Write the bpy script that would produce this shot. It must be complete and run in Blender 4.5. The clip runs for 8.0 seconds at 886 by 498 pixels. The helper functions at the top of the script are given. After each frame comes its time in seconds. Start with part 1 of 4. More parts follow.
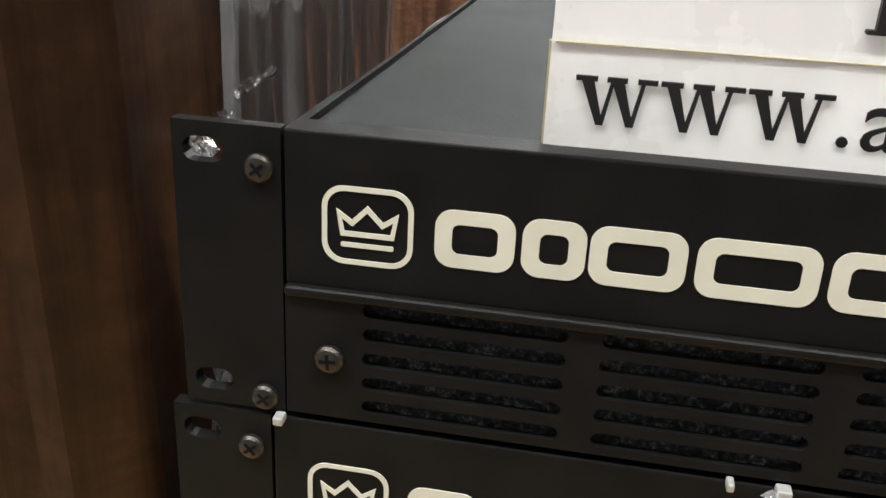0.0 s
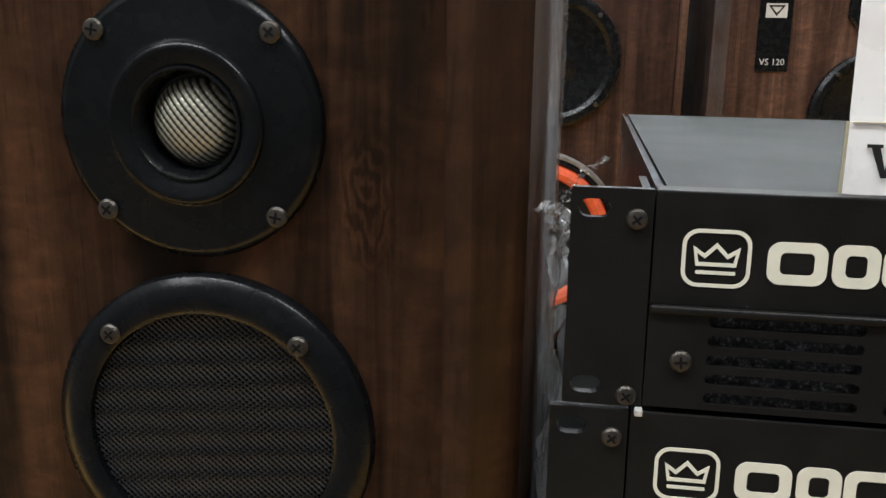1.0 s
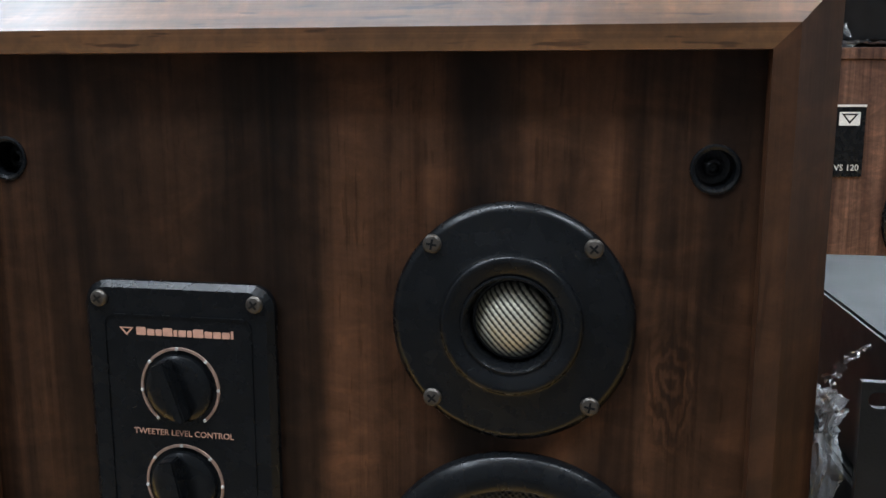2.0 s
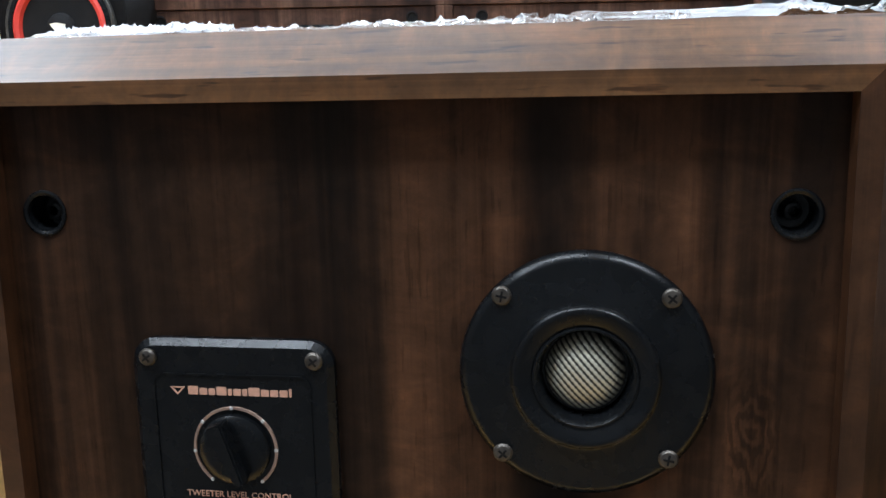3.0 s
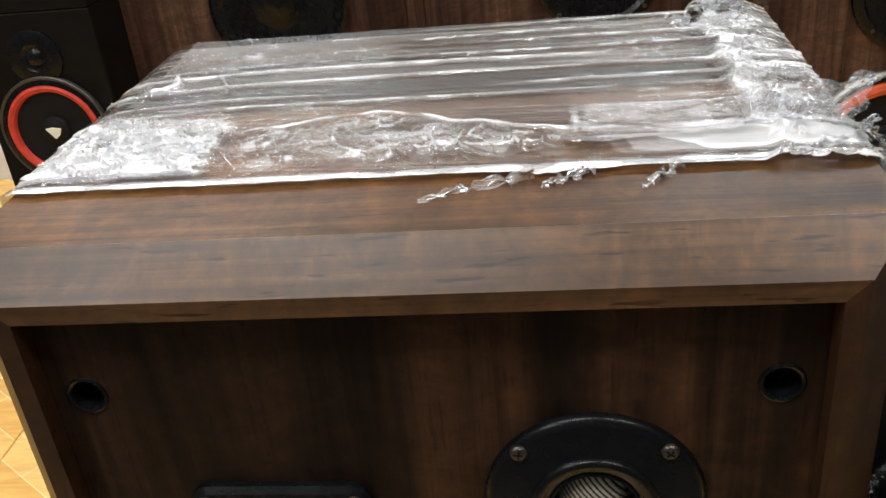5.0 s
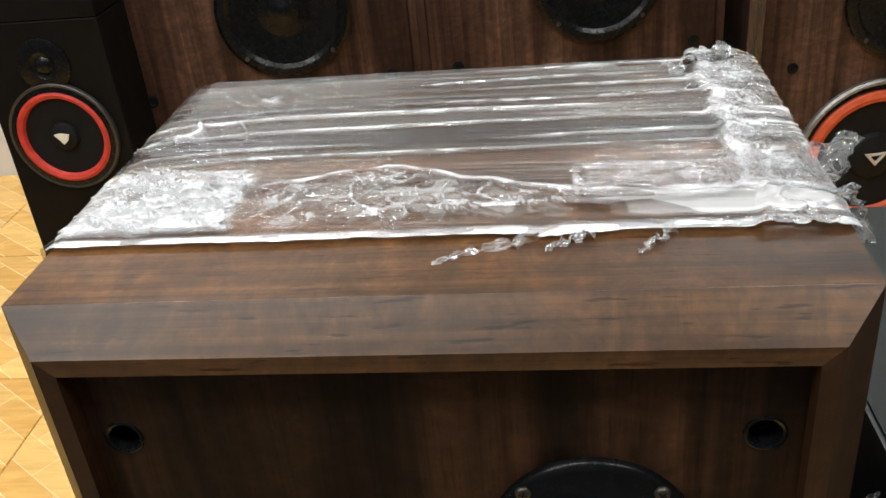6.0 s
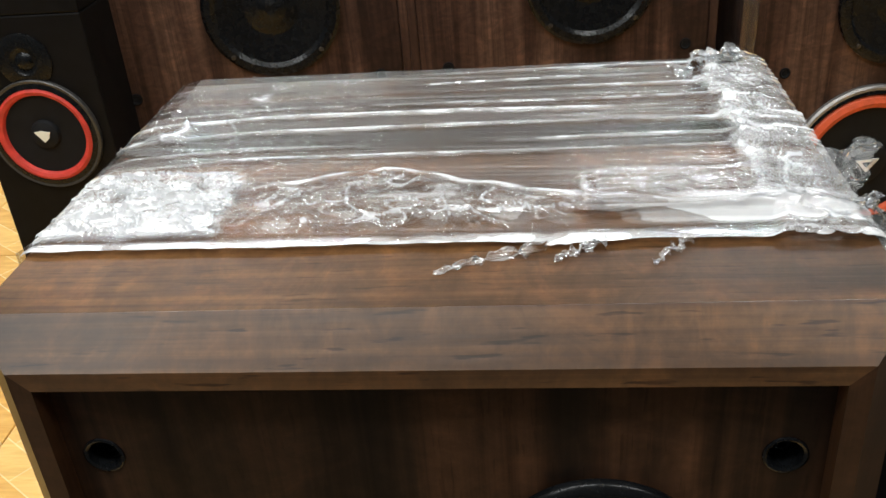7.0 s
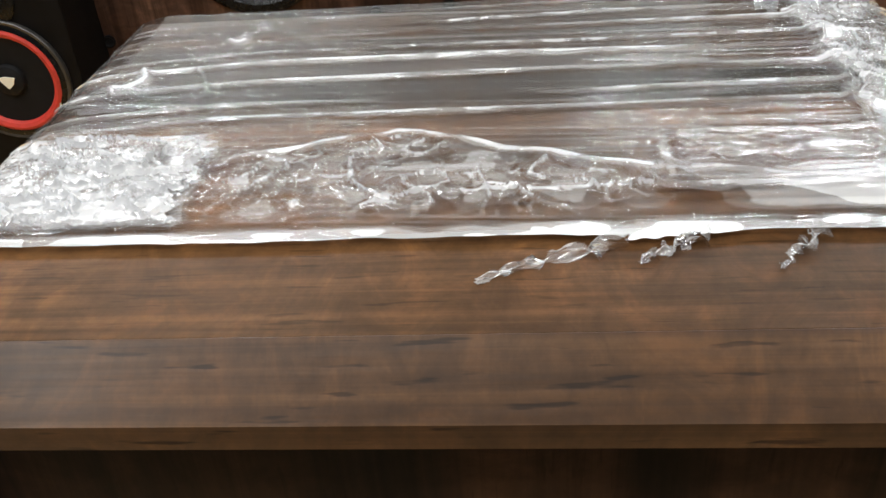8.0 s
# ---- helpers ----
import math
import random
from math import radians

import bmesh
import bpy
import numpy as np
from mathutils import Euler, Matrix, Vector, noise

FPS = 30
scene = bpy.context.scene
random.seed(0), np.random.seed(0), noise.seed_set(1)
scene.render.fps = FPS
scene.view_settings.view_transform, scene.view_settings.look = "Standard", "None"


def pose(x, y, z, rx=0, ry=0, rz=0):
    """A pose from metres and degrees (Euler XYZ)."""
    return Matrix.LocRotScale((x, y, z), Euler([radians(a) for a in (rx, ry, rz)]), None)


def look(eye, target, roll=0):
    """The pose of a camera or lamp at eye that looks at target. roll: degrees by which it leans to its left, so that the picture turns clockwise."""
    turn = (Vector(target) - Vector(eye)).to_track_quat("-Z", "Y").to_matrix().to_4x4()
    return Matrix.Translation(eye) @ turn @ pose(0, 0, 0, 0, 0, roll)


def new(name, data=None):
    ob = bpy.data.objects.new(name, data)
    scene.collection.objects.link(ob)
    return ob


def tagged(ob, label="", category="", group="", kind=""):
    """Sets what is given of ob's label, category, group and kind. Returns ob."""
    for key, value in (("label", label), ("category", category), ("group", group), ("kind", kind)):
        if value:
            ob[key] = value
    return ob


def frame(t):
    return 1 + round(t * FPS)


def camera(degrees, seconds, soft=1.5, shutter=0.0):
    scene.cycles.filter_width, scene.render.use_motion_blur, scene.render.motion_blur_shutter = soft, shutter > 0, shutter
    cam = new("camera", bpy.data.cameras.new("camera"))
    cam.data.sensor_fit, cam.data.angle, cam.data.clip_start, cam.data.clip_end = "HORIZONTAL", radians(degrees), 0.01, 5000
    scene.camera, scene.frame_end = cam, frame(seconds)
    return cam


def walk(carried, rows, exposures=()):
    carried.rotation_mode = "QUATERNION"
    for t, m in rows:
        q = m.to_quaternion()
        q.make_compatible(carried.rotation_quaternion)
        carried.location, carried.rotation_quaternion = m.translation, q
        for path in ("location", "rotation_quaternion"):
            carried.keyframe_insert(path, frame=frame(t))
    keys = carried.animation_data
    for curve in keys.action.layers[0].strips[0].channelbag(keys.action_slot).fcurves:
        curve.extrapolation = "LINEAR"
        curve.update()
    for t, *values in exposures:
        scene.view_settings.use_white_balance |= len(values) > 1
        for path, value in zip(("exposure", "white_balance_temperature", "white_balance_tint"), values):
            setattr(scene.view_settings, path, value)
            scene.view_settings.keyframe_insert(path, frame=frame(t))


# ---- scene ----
cam = camera(51.51, 8.0)
PATH = [
    (0.0, (-0.0169, -0.2026, 0.7664), (-0.1696, 0.6942, 0.3513), 2.42),
    (0.5, (-0.0653, -0.2454, 0.7616), (-0.2045, 0.6811, 0.4120), 1.72),
    (0.7, (-0.0860, -0.2697, 0.7547), (-0.2250, 0.6700, 0.4421), 1.17),
    (1.0, (-0.1204, -0.3222, 0.7604), (-0.2700, 0.6326, 0.5018), 0.66),
    (1.2, (-0.1422, -0.3493, 0.7788), (-0.2912, 0.6123, 0.5482), 0.16),
    (1.5, (-0.1785, -0.3690, 0.7964), (-0.3318, 0.5979, 0.5922), -0.26),
    (1.8, (-0.2155, -0.3759, 0.8085), (-0.3786, 0.5928, 0.6213), -0.24),
    (2.0, (-0.2280, -0.3750, 0.8157), (-0.4065, 0.5932, 0.6402), -0.00),
    (2.2, (-0.2562, -0.3700, 0.8229), (-0.4053, 0.6028, 0.6457), 0.55),
    (3.3, (-0.2728, -0.3535, 0.8578), (-0.4280, 0.6138, 0.6572), -1.59),
    (3.5, (-0.2784, -0.3323, 0.8841), (-0.4303, 0.6232, 0.6311), -1.86),
    (4.0, (-0.2841, -0.3098, 0.9574), (-0.4217, 0.6168, 0.6075), -3.13),
    (5.5, (-0.2780, -0.3300, 1.0595), (-0.4051, 0.5257, 0.5579), -6.82),
    (6.0, (-0.2812, -0.3348, 1.0815), (-0.4044, 0.5270, 0.5894), -5.86),
    (6.5, (-0.2862, -0.3255, 1.0799), (-0.4030, 0.5402, 0.5930), -4.90),
    (7.0, (-0.2930, -0.3123, 1.0725), (-0.3985, 0.5520, 0.5807), -4.81),
    (7.5, (-0.3006, -0.2876, 1.0588), (-0.3903, 0.5677, 0.5484), -5.02),
    (8.0, (-0.3221, -0.2043, 1.0331), (-0.4196, 0.6278, 0.4870), -5.08),
]
EXPOSURES = [(0.0, 0.55, 6600, 10), (0.5, 0.45, 6500, 10), (1.0, 0.45, 6300, 10), (1.5, 0.55, 6000, 10), (2.2, 0.75, 5700, 8), (3.5, 0.5, 5700, 8), (4.2, 0.1, 6600, 10), (5.5, -0.2, 6700, 10), (7.0, -0.12, 6600, 8), (8.0, -0.3, 6700, 10)]
walk(cam, [(t, look(eye, target, roll)) for t, eye, target, roll in PATH], EXPOSURES)
FLOOR = 0.03

# ---- world and lights ----
world = bpy.data.worlds.new("world")
scene.world = world
world.use_nodes = True
world.node_tree.nodes["Background"].inputs[0].default_value = (0.75, 0.85, 1.0, 1)
world.node_tree.nodes["Background"].inputs[1].default_value = 0.05


def area_light(name, where, target, sx, sy, power, colour):
    data = bpy.data.lights.new(name, "AREA")
    data.shape, data.size, data.size_y, data.energy, data.color = "RECTANGLE", sx, sy, power, colour
    ob = new(name, data)
    ob.matrix_world = look(where, target)
    return ob


# fluorescent tubes under the ceiling and along the far wall
RX0, RX1, RY0, RY1, CEIL = -2.6, 2.4, -2.4, 2.04, 2.95
CEILING_TUBES = [(-0.9, -0.75), (0.9, -0.75), (-0.9, 0.75), (0.9, 0.75)]
WALL_TUBES = [(-1.35, 1.98), (0.40, 1.90)]
SIDE_TUBES = [(-1.95, -1.25), (-1.95, 0.20)]
for tx, ty in CEILING_TUBES:
    area_light("tube_light", (tx, ty, CEIL - 0.085), (tx, ty, 0), 1.2, 0.34 if ty < 0 else 0.05, 32 if ty < 0 else 22, (0.95, 0.98, 1.0))
for tx, ty in SIDE_TUBES:
    area_light("tube_light", (tx, ty, CEIL - 0.085), (tx, ty, 0), 0.30, 1.2, 26, (0.95, 0.98, 1.0))

# ---- materials ----


def material(name, rough=0.5, metal=0.0, spec=0.5):
    m = bpy.data.materials.new(name)
    m.use_nodes = True
    nt = m.node_tree
    b = nt.nodes["Principled BSDF"]
    b.inputs["Roughness"].default_value = rough
    b.inputs["Metallic"].default_value = metal
    b.inputs["Specular IOR Level"].default_value = spec
    return m, nt, b


def ramp(nt, src, stops):
    r = nt.nodes.new("ShaderNodeValToRGB")
    els = r.color_ramp.elements
    while len(els) < len(stops):
        els.new(0.5)
    for e, (p, c) in zip(els, stops):
        e.position, e.color = p, (*c, 1)
    nt.links.new(src, r.inputs[0])
    return r.outputs[0]


def noise_node(nt, vec, scale, detail=4, rough=0.55, distort=0.0):
    n = nt.nodes.new("ShaderNodeTexNoise")
    n.inputs["Scale"].default_value, n.inputs["Detail"].default_value = scale, detail
    n.inputs["Roughness"].default_value, n.inputs["Distortion"].default_value = rough, distort
    nt.links.new(vec, n.inputs["Vector"])
    return n.outputs[0]


def coords(nt, stretch=(1, 1, 1), turn=(0, 0, 0)):
    tc = nt.nodes.new("ShaderNodeTexCoord")
    mp = nt.nodes.new("ShaderNodeMapping")
    mp.inputs["Scale"].default_value = stretch
    mp.inputs["Rotation"].default_value = turn
    nt.links.new(tc.outputs["Object"], mp.inputs[0])
    return mp.outputs[0]


def mixed(nt, kind, fac, a, b):
    n = nt.nodes.new("ShaderNodeMix")
    n.data_type, n.blend_type = "RGBA", kind
    for sock, val in ((n.inputs[0], fac), (n.inputs[6], a), (n.inputs[7], b)):
        if isinstance(val, (int, float)):
            sock.default_value = val
        elif isinstance(val, tuple):
            sock.default_value = (*val, 1)
        else:
            nt.links.new(val, sock)
    return n.outputs[2]


def bumped(nt, b, src, strength, distance=0.001):
    n = nt.nodes.new("ShaderNodeBump")
    n.inputs["Strength"].default_value, n.inputs["Distance"].default_value = strength, distance
    nt.links.new(src, n.inputs["Height"])
    nt.links.new(n.outputs[0], b.inputs["Normal"])


def knot(nt, col, centre, reach):
    """Feathered rings of grain round one knot in the veneer print."""
    tc = nt.nodes.new("ShaderNodeTexCoord")
    mp = nt.nodes.new("ShaderNodeMapping")
    mp.inputs["Location"].default_value = tuple(-c / r for c, r in zip(centre, reach))
    mp.inputs["Scale"].default_value = tuple(1 / r for r in reach)
    nt.links.new(tc.outputs["Object"], mp.inputs[0])
    near = nt.nodes.new("ShaderNodeTexGradient")
    near.gradient_type = "SPHERICAL"
    nt.links.new(mp.outputs[0], near.inputs[0])
    rings = nt.nodes.new("ShaderNodeTexWave")
    rings.wave_type, rings.rings_direction = "RINGS", "Y"
    rings.inputs["Scale"].default_value, rings.inputs["Distortion"].default_value = 1.1, 14.0
    rings.inputs["Detail"].default_value, rings.inputs["Detail Scale"].default_value = 3.0, 1.6
    nt.links.new(mp.outputs[0], rings.inputs[0])
    mask = ramp(nt, near.outputs[0], [(0.05, (0, 0, 0)), (0.5, (1, 1, 1))])
    figure = mixed(nt, "MULTIPLY", 1.0, col, ramp(nt, rings.outputs[0], [(0.2, (0.72, 0.70, 0.68)), (0.85, (1.5, 1.4, 1.3))]))
    return mixed(nt, "MIX", mask, col, figure)


def wood(name, grain, dark, mid, light, rough=0.42, scale=1.0, pores=0.35, spec=0.5, knots=()):
    """Wood-print laminate with its grain along one axis."""
    m, nt, b = material(name, rough, 0, spec)
    st = [1, 1, 1]
    st["xyz".index(grain)] = 0.07
    big = noise_node(nt, coords(nt, [s * 9 * scale for s in st]), 1.0, 5, 0.6, 0.9)
    col = ramp(nt, big, [(0.36, dark), (0.5, mid), (0.64, light)])
    st2 = [1, 1, 1]
    st2["xyz".index(grain)] = 0.02
    streak = noise_node(nt, coords(nt, [s * 70 * scale for s in st2]), 1.0, 5, 0.7, 0.5)
    col = mixed(nt, "MULTIPLY", 0.75, col, ramp(nt, streak, [(0.36, (0.45, 0.42, 0.40)), (0.52, (1, 1, 1)), (0.66, (1.2, 1.16, 1.1))]))
    st3 = [1, 1, 1]
    st3["xyz".index(grain)] = 0.11
    pore = noise_node(nt, coords(nt, [s * 330 * scale for s in st3]), 1.0, 2, 0.5)
    dots = ramp(nt, pore, [(0.30, (0.30, 0.27, 0.25)), (0.37, (1, 1, 1))])
    col = mixed(nt, "MULTIPLY", pores, col, dots)
    mottle = noise_node(nt, coords(nt, (130, 130, 130)), 1.0, 4, 0.7)
    col = mixed(nt, "MULTIPLY", 0.6, col, ramp(nt, mottle, [(0.35, (0.72, 0.71, 0.70)), (0.62, (1.12, 1.11, 1.1))]))
    stain = noise_node(nt, coords(nt, (5.5, 5.5, 5.5)), 1.0, 4)
    col = mixed(nt, "MULTIPLY", 0.5, col, ramp(nt, stain, [(0.3, (0.7, 0.68, 0.66)), (0.65, (1.08, 1.04, 1.0))]))
    flecks = noise_node(nt, coords(nt, [22 + 18 * (a == grain) for a in "xyz"]), 1.0, 5, 0.65, 1.5)
    col = mixed(nt, "MULTIPLY", 0.55, col, ramp(nt, flecks, [(0.36, (0.55, 0.54, 0.53)), (0.52, (0.95, 0.94, 0.93)), (0.66, (1.55, 1.42, 1.28))]))
    for centre, reach in knots:
        col = knot(nt, col, centre, reach)
    nt.links.new(col, b.inputs["Base Color"])
    smear = noise_node(nt, coords(nt, (14, 14, 14)), 1.0, 4)
    rr = nt.nodes.new("ShaderNodeMapRange")
    rr.inputs[3].default_value, rr.inputs[4].default_value = rough - 0.08, rough + 0.12
    nt.links.new(smear, rr.inputs[0])
    nt.links.new(rr.outputs[0], b.inputs["Roughness"])
    bumped(nt, b, pore, 0.12, 0.0006)
    return m


def plain(name, colour, rough=0.5, metal=0.0, vary=0.25, scale=40, bump=0.0, spec=0.5, bscale=900):
    """Paint, plastic or metal with faint mottling and grain."""
    m, nt, b = material(name, rough, metal, spec)
    n1 = noise_node(nt, coords(nt), scale, 5)
    lo = tuple(c * (1 - vary) for c in colour)
    hi = tuple(min(1, c * (1 + vary)) for c in colour)
    nt.links.new(ramp(nt, n1, [(0.3, lo), (0.7, hi)]), b.inputs["Base Color"])
    rr = nt.nodes.new("ShaderNodeMapRange")
    rr.inputs[3].default_value, rr.inputs[4].default_value = max(0.02, rough - 0.1), min(1, rough + 0.1)
    nt.links.new(n1, rr.inputs[0])
    nt.links.new(rr.outputs[0], b.inputs["Roughness"])
    if bump:
        bumped(nt, b, noise_node(nt, coords(nt), bscale, 2), bump, 0.0004)
    return m


# Walnut: front board and stiles coloured darker than the top, front dimness included.
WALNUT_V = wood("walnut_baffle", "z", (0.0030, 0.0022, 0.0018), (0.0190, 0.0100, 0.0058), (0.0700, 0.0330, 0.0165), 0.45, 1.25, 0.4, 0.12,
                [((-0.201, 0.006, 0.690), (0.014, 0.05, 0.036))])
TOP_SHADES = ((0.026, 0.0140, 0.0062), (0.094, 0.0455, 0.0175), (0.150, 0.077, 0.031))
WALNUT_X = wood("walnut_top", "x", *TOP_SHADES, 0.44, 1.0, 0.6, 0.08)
# Same laminate as the top, given stronger gloss to paint in the rail's sheen.
WALNUT_RAIL = wood("walnut_rail_sheen", "x", *TOP_SHADES, 0.33, 1.0, 0.9, 0.38)
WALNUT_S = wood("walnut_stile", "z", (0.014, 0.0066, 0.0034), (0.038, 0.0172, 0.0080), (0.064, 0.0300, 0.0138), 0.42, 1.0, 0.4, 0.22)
ROW_WOOD = wood("reddish_walnut", "z", (0.018, 0.0092, 0.0070), (0.050, 0.0260, 0.0185), (0.100, 0.056, 0.039), 0.5, 1.3, 0.2, 0.15)
BLACK_PAINT = plain("black_powder_coat", (0.0085, 0.0080, 0.0074), 0.42, 0, 0.2, 60, 0.25, spec=0.16)
LID_GREY = plain("dark_grey_lid", (0.0145, 0.0165, 0.0152), 0.55, 0, 0.22, 14, 0.2, spec=0.11)
BLACK_PLASTIC = plain("black_plastic", (0.0040, 0.0044, 0.0050), 0.27, 0, 0.2, 90, 0.12, spec=0.20)
BLACK_MATT = plain("matt_black", (0.004, 0.004, 0.0045), 0.8, 0, 0.3, 60, 0.2, spec=0.16)
CONE_BLACK = plain("paper_cone", (0.007, 0.007, 0.0075), 0.7, 0, 0.3, 50, 0.3, spec=0.16)
VINYL_BLACK = plain("black_vinyl", (0.0050, 0.0046, 0.0046), 0.5, 0, 0.3, 30, 0.3, spec=0.10)
RUBBER_RED = plain("red_foam_surround", (0.50, 0.035, 0.022), 0.6, 0, 0.2, 60, 0.3)
RUBBER_ORANGE = plain("orange_foam_surround", (0.52, 0.075, 0.022), 0.6, 0, 0.2, 60, 0.3)
STEEL = plain("dull_steel", (0.075, 0.066, 0.056), 0.42, 0.8, 0.4, 260, 0.3)
RIM_DARK = plain("dark_rim", (0.050, 0.048, 0.045), 0.4, 0.4, 0.25, 60)
RIM_GREY = plain("grey_rim", (0.22, 0.21, 0.20), 0.4, 0.6, 0.25, 60)
CREAM = plain("cream_print", (0.74, 0.72, 0.60), 0.55, 0, 0.05, 80)
COPPER_PRINT = plain("copper_print", (0.55, 0.31, 0.22), 0.4, 0.3, 0.15, 300)
COPPER_RING = plain("copper_ring", (0.40, 0.27, 0.21), 0.35, 0.7, 0.2, 300)
SILVER_PRINT = plain("silver_print", (0.55, 0.54, 0.52), 0.4, 0.3, 0.2, 300)
PAPER = plain("laminated_paper", (0.92, 0.895, 0.87), 0.28, 0, 0.05, 22)
PAPER_EDGE_SHADE = plain("yellowed_edge_crease_shade", (0.50, 0.44, 0.28), 0.6, 0, 0.2, 60)
INK = plain("black_ink", (0.012, 0.011, 0.011), 0.5, 0, 0.2, 100)
GROUT = plain("tile_grout", (0.62, 0.48, 0.26), 0.8, 0, 0.2, 60)
FLOOR_DARK = plain("unseen_dark_floor", (0.105, 0.098, 0.09), 0.6, 0, 0.2, 6, 0.2)
WALL_PAINT = plain("white_wall_paint", (0.74, 0.75, 0.75), 0.7, 0, 0.05, 4, 0.15)
WALL_DIM = plain("dim_unseen_wall", (0.13, 0.13, 0.13), 0.7, 0, 0.08, 4, 0.15)
CEIL_PAINT = plain("ceiling_paint", (0.75, 0.75, 0.74), 0.8, 0, 0.04, 4, 0.15)
def glow_material():
    m = bpy.data.materials.new("lit_tube")
    m.use_nodes = True
    p = m.node_tree.nodes["Principled BSDF"]
    p.inputs["Emission Color"].default_value = (0.92, 0.97, 1.0, 1)
    p.inputs["Emission Strength"].default_value = 130
    return m


TUBE_GLOW = glow_material()
FIXTURE = plain("white_enamel", (0.75, 0.75, 0.74), 0.3, 0, 0.04, 20)


def foam_material():
    m, nt, b = material("open_cell_foam", 0.7, 0, 0.4)
    v = noise_node(nt, coords(nt), 520, 4, 0.7)
    nt.links.new(ramp(nt, v, [(0.40, (0.006, 0.006, 0.007)), (0.55, (0.05, 0.05, 0.055)), (0.68, (0.26, 0.26, 0.28))]), b.inputs["Base Color"])
    bumped(nt, b, v, 1.0, 0.0012)
    return m


def mesh_material(name, dark, light, pitch, metal, rough):
    """Woven wire, as fine diagonal strands in two directions."""
    m, nt, b = material(name, rough, metal)
    outs = []
    for turn in (0.72, -0.78):
        w = nt.nodes.new("ShaderNodeTexWave")
        w.wave_type, w.bands_direction = "BANDS", "X"
        w.inputs["Scale"].default_value = pitch
        w.inputs["Distortion"].default_value = 0.25
        nt.links.new(coords(nt, (1, 1, 1), (0, turn, 0)), w.inputs[0])
        outs.append(w.outputs["Fac"])
    k = mixed(nt, "MULTIPLY", 0.45, outs[0], outs[1])
    nt.links.new(ramp(nt, k, [(0.12, dark), (0.5, light)]), b.inputs["Base Color"])
    bumped(nt, b, k, 0.6, 0.0005)
    return m


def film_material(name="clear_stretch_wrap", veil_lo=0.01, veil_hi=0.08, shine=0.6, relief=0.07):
    """Clear see-through stretch wrap, sharp gloss; milky veil in the folds includes painted-in reflections."""
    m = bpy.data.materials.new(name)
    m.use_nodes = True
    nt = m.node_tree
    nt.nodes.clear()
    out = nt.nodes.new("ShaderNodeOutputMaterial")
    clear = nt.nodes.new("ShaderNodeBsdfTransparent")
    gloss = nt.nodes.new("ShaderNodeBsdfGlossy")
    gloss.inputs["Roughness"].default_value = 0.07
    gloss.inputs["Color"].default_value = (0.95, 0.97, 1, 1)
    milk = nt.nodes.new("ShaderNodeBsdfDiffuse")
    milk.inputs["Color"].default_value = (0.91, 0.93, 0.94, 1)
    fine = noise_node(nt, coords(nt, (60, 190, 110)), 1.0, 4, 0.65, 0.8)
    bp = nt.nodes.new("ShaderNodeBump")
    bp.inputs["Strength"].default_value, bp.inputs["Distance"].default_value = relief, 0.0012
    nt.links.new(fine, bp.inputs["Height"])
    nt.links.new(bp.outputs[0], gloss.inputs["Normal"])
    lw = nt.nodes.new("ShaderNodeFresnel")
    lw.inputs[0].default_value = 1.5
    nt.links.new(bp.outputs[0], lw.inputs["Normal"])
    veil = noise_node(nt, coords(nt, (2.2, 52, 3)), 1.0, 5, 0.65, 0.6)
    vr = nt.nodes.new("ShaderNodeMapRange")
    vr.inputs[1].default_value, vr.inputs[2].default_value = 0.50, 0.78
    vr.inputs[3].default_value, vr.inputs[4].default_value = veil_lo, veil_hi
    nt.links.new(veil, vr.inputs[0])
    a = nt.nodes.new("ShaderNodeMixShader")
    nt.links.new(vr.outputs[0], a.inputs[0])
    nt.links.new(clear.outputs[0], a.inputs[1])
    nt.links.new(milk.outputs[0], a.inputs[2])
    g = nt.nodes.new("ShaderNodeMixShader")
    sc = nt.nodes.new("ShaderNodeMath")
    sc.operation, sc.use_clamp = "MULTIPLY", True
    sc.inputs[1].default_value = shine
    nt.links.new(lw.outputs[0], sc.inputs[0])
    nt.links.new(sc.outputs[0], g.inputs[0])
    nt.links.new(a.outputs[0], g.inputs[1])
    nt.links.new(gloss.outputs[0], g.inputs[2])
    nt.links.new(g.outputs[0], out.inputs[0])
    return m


FOAM = foam_material()
DOME_MESH = mesh_material("silver_woven_mesh", (0.03, 0.029, 0.024), (0.50, 0.475, 0.38), 140, 0.45, 0.42)
GRILLE_MESH = mesh_material("black_woven_mesh", (0.004, 0.004, 0.005), (0.035, 0.036, 0.038), 150, 0.3, 0.5)
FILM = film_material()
# Whiter, glossier copies for folded layers, with lamp glints and glare painted in.
FILM_DOUBLE = film_material("doubled_wrap_whitened", 0.05, 0.20, 1.0, 0.12)
FILM_LAYERS = film_material("layered_wrap_whitened", 0.18, 0.46, 1.4, 0.16)
FILM_HEM_GLARE = film_material("bunched_wrap_glare", 0.44, 0.88, 2.2, 0.22)
# Side edge strip: whiter veil carries the highlight along the folded film.
FILM_EDGE = film_material("folded_edge_highlight", 0.14, 0.42, 0.5, 0.22)
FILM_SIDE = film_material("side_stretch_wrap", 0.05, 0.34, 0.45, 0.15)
WRAP = [FILM, FILM_DOUBLE, FILM_LAYERS, FILM_HEM_GLARE]


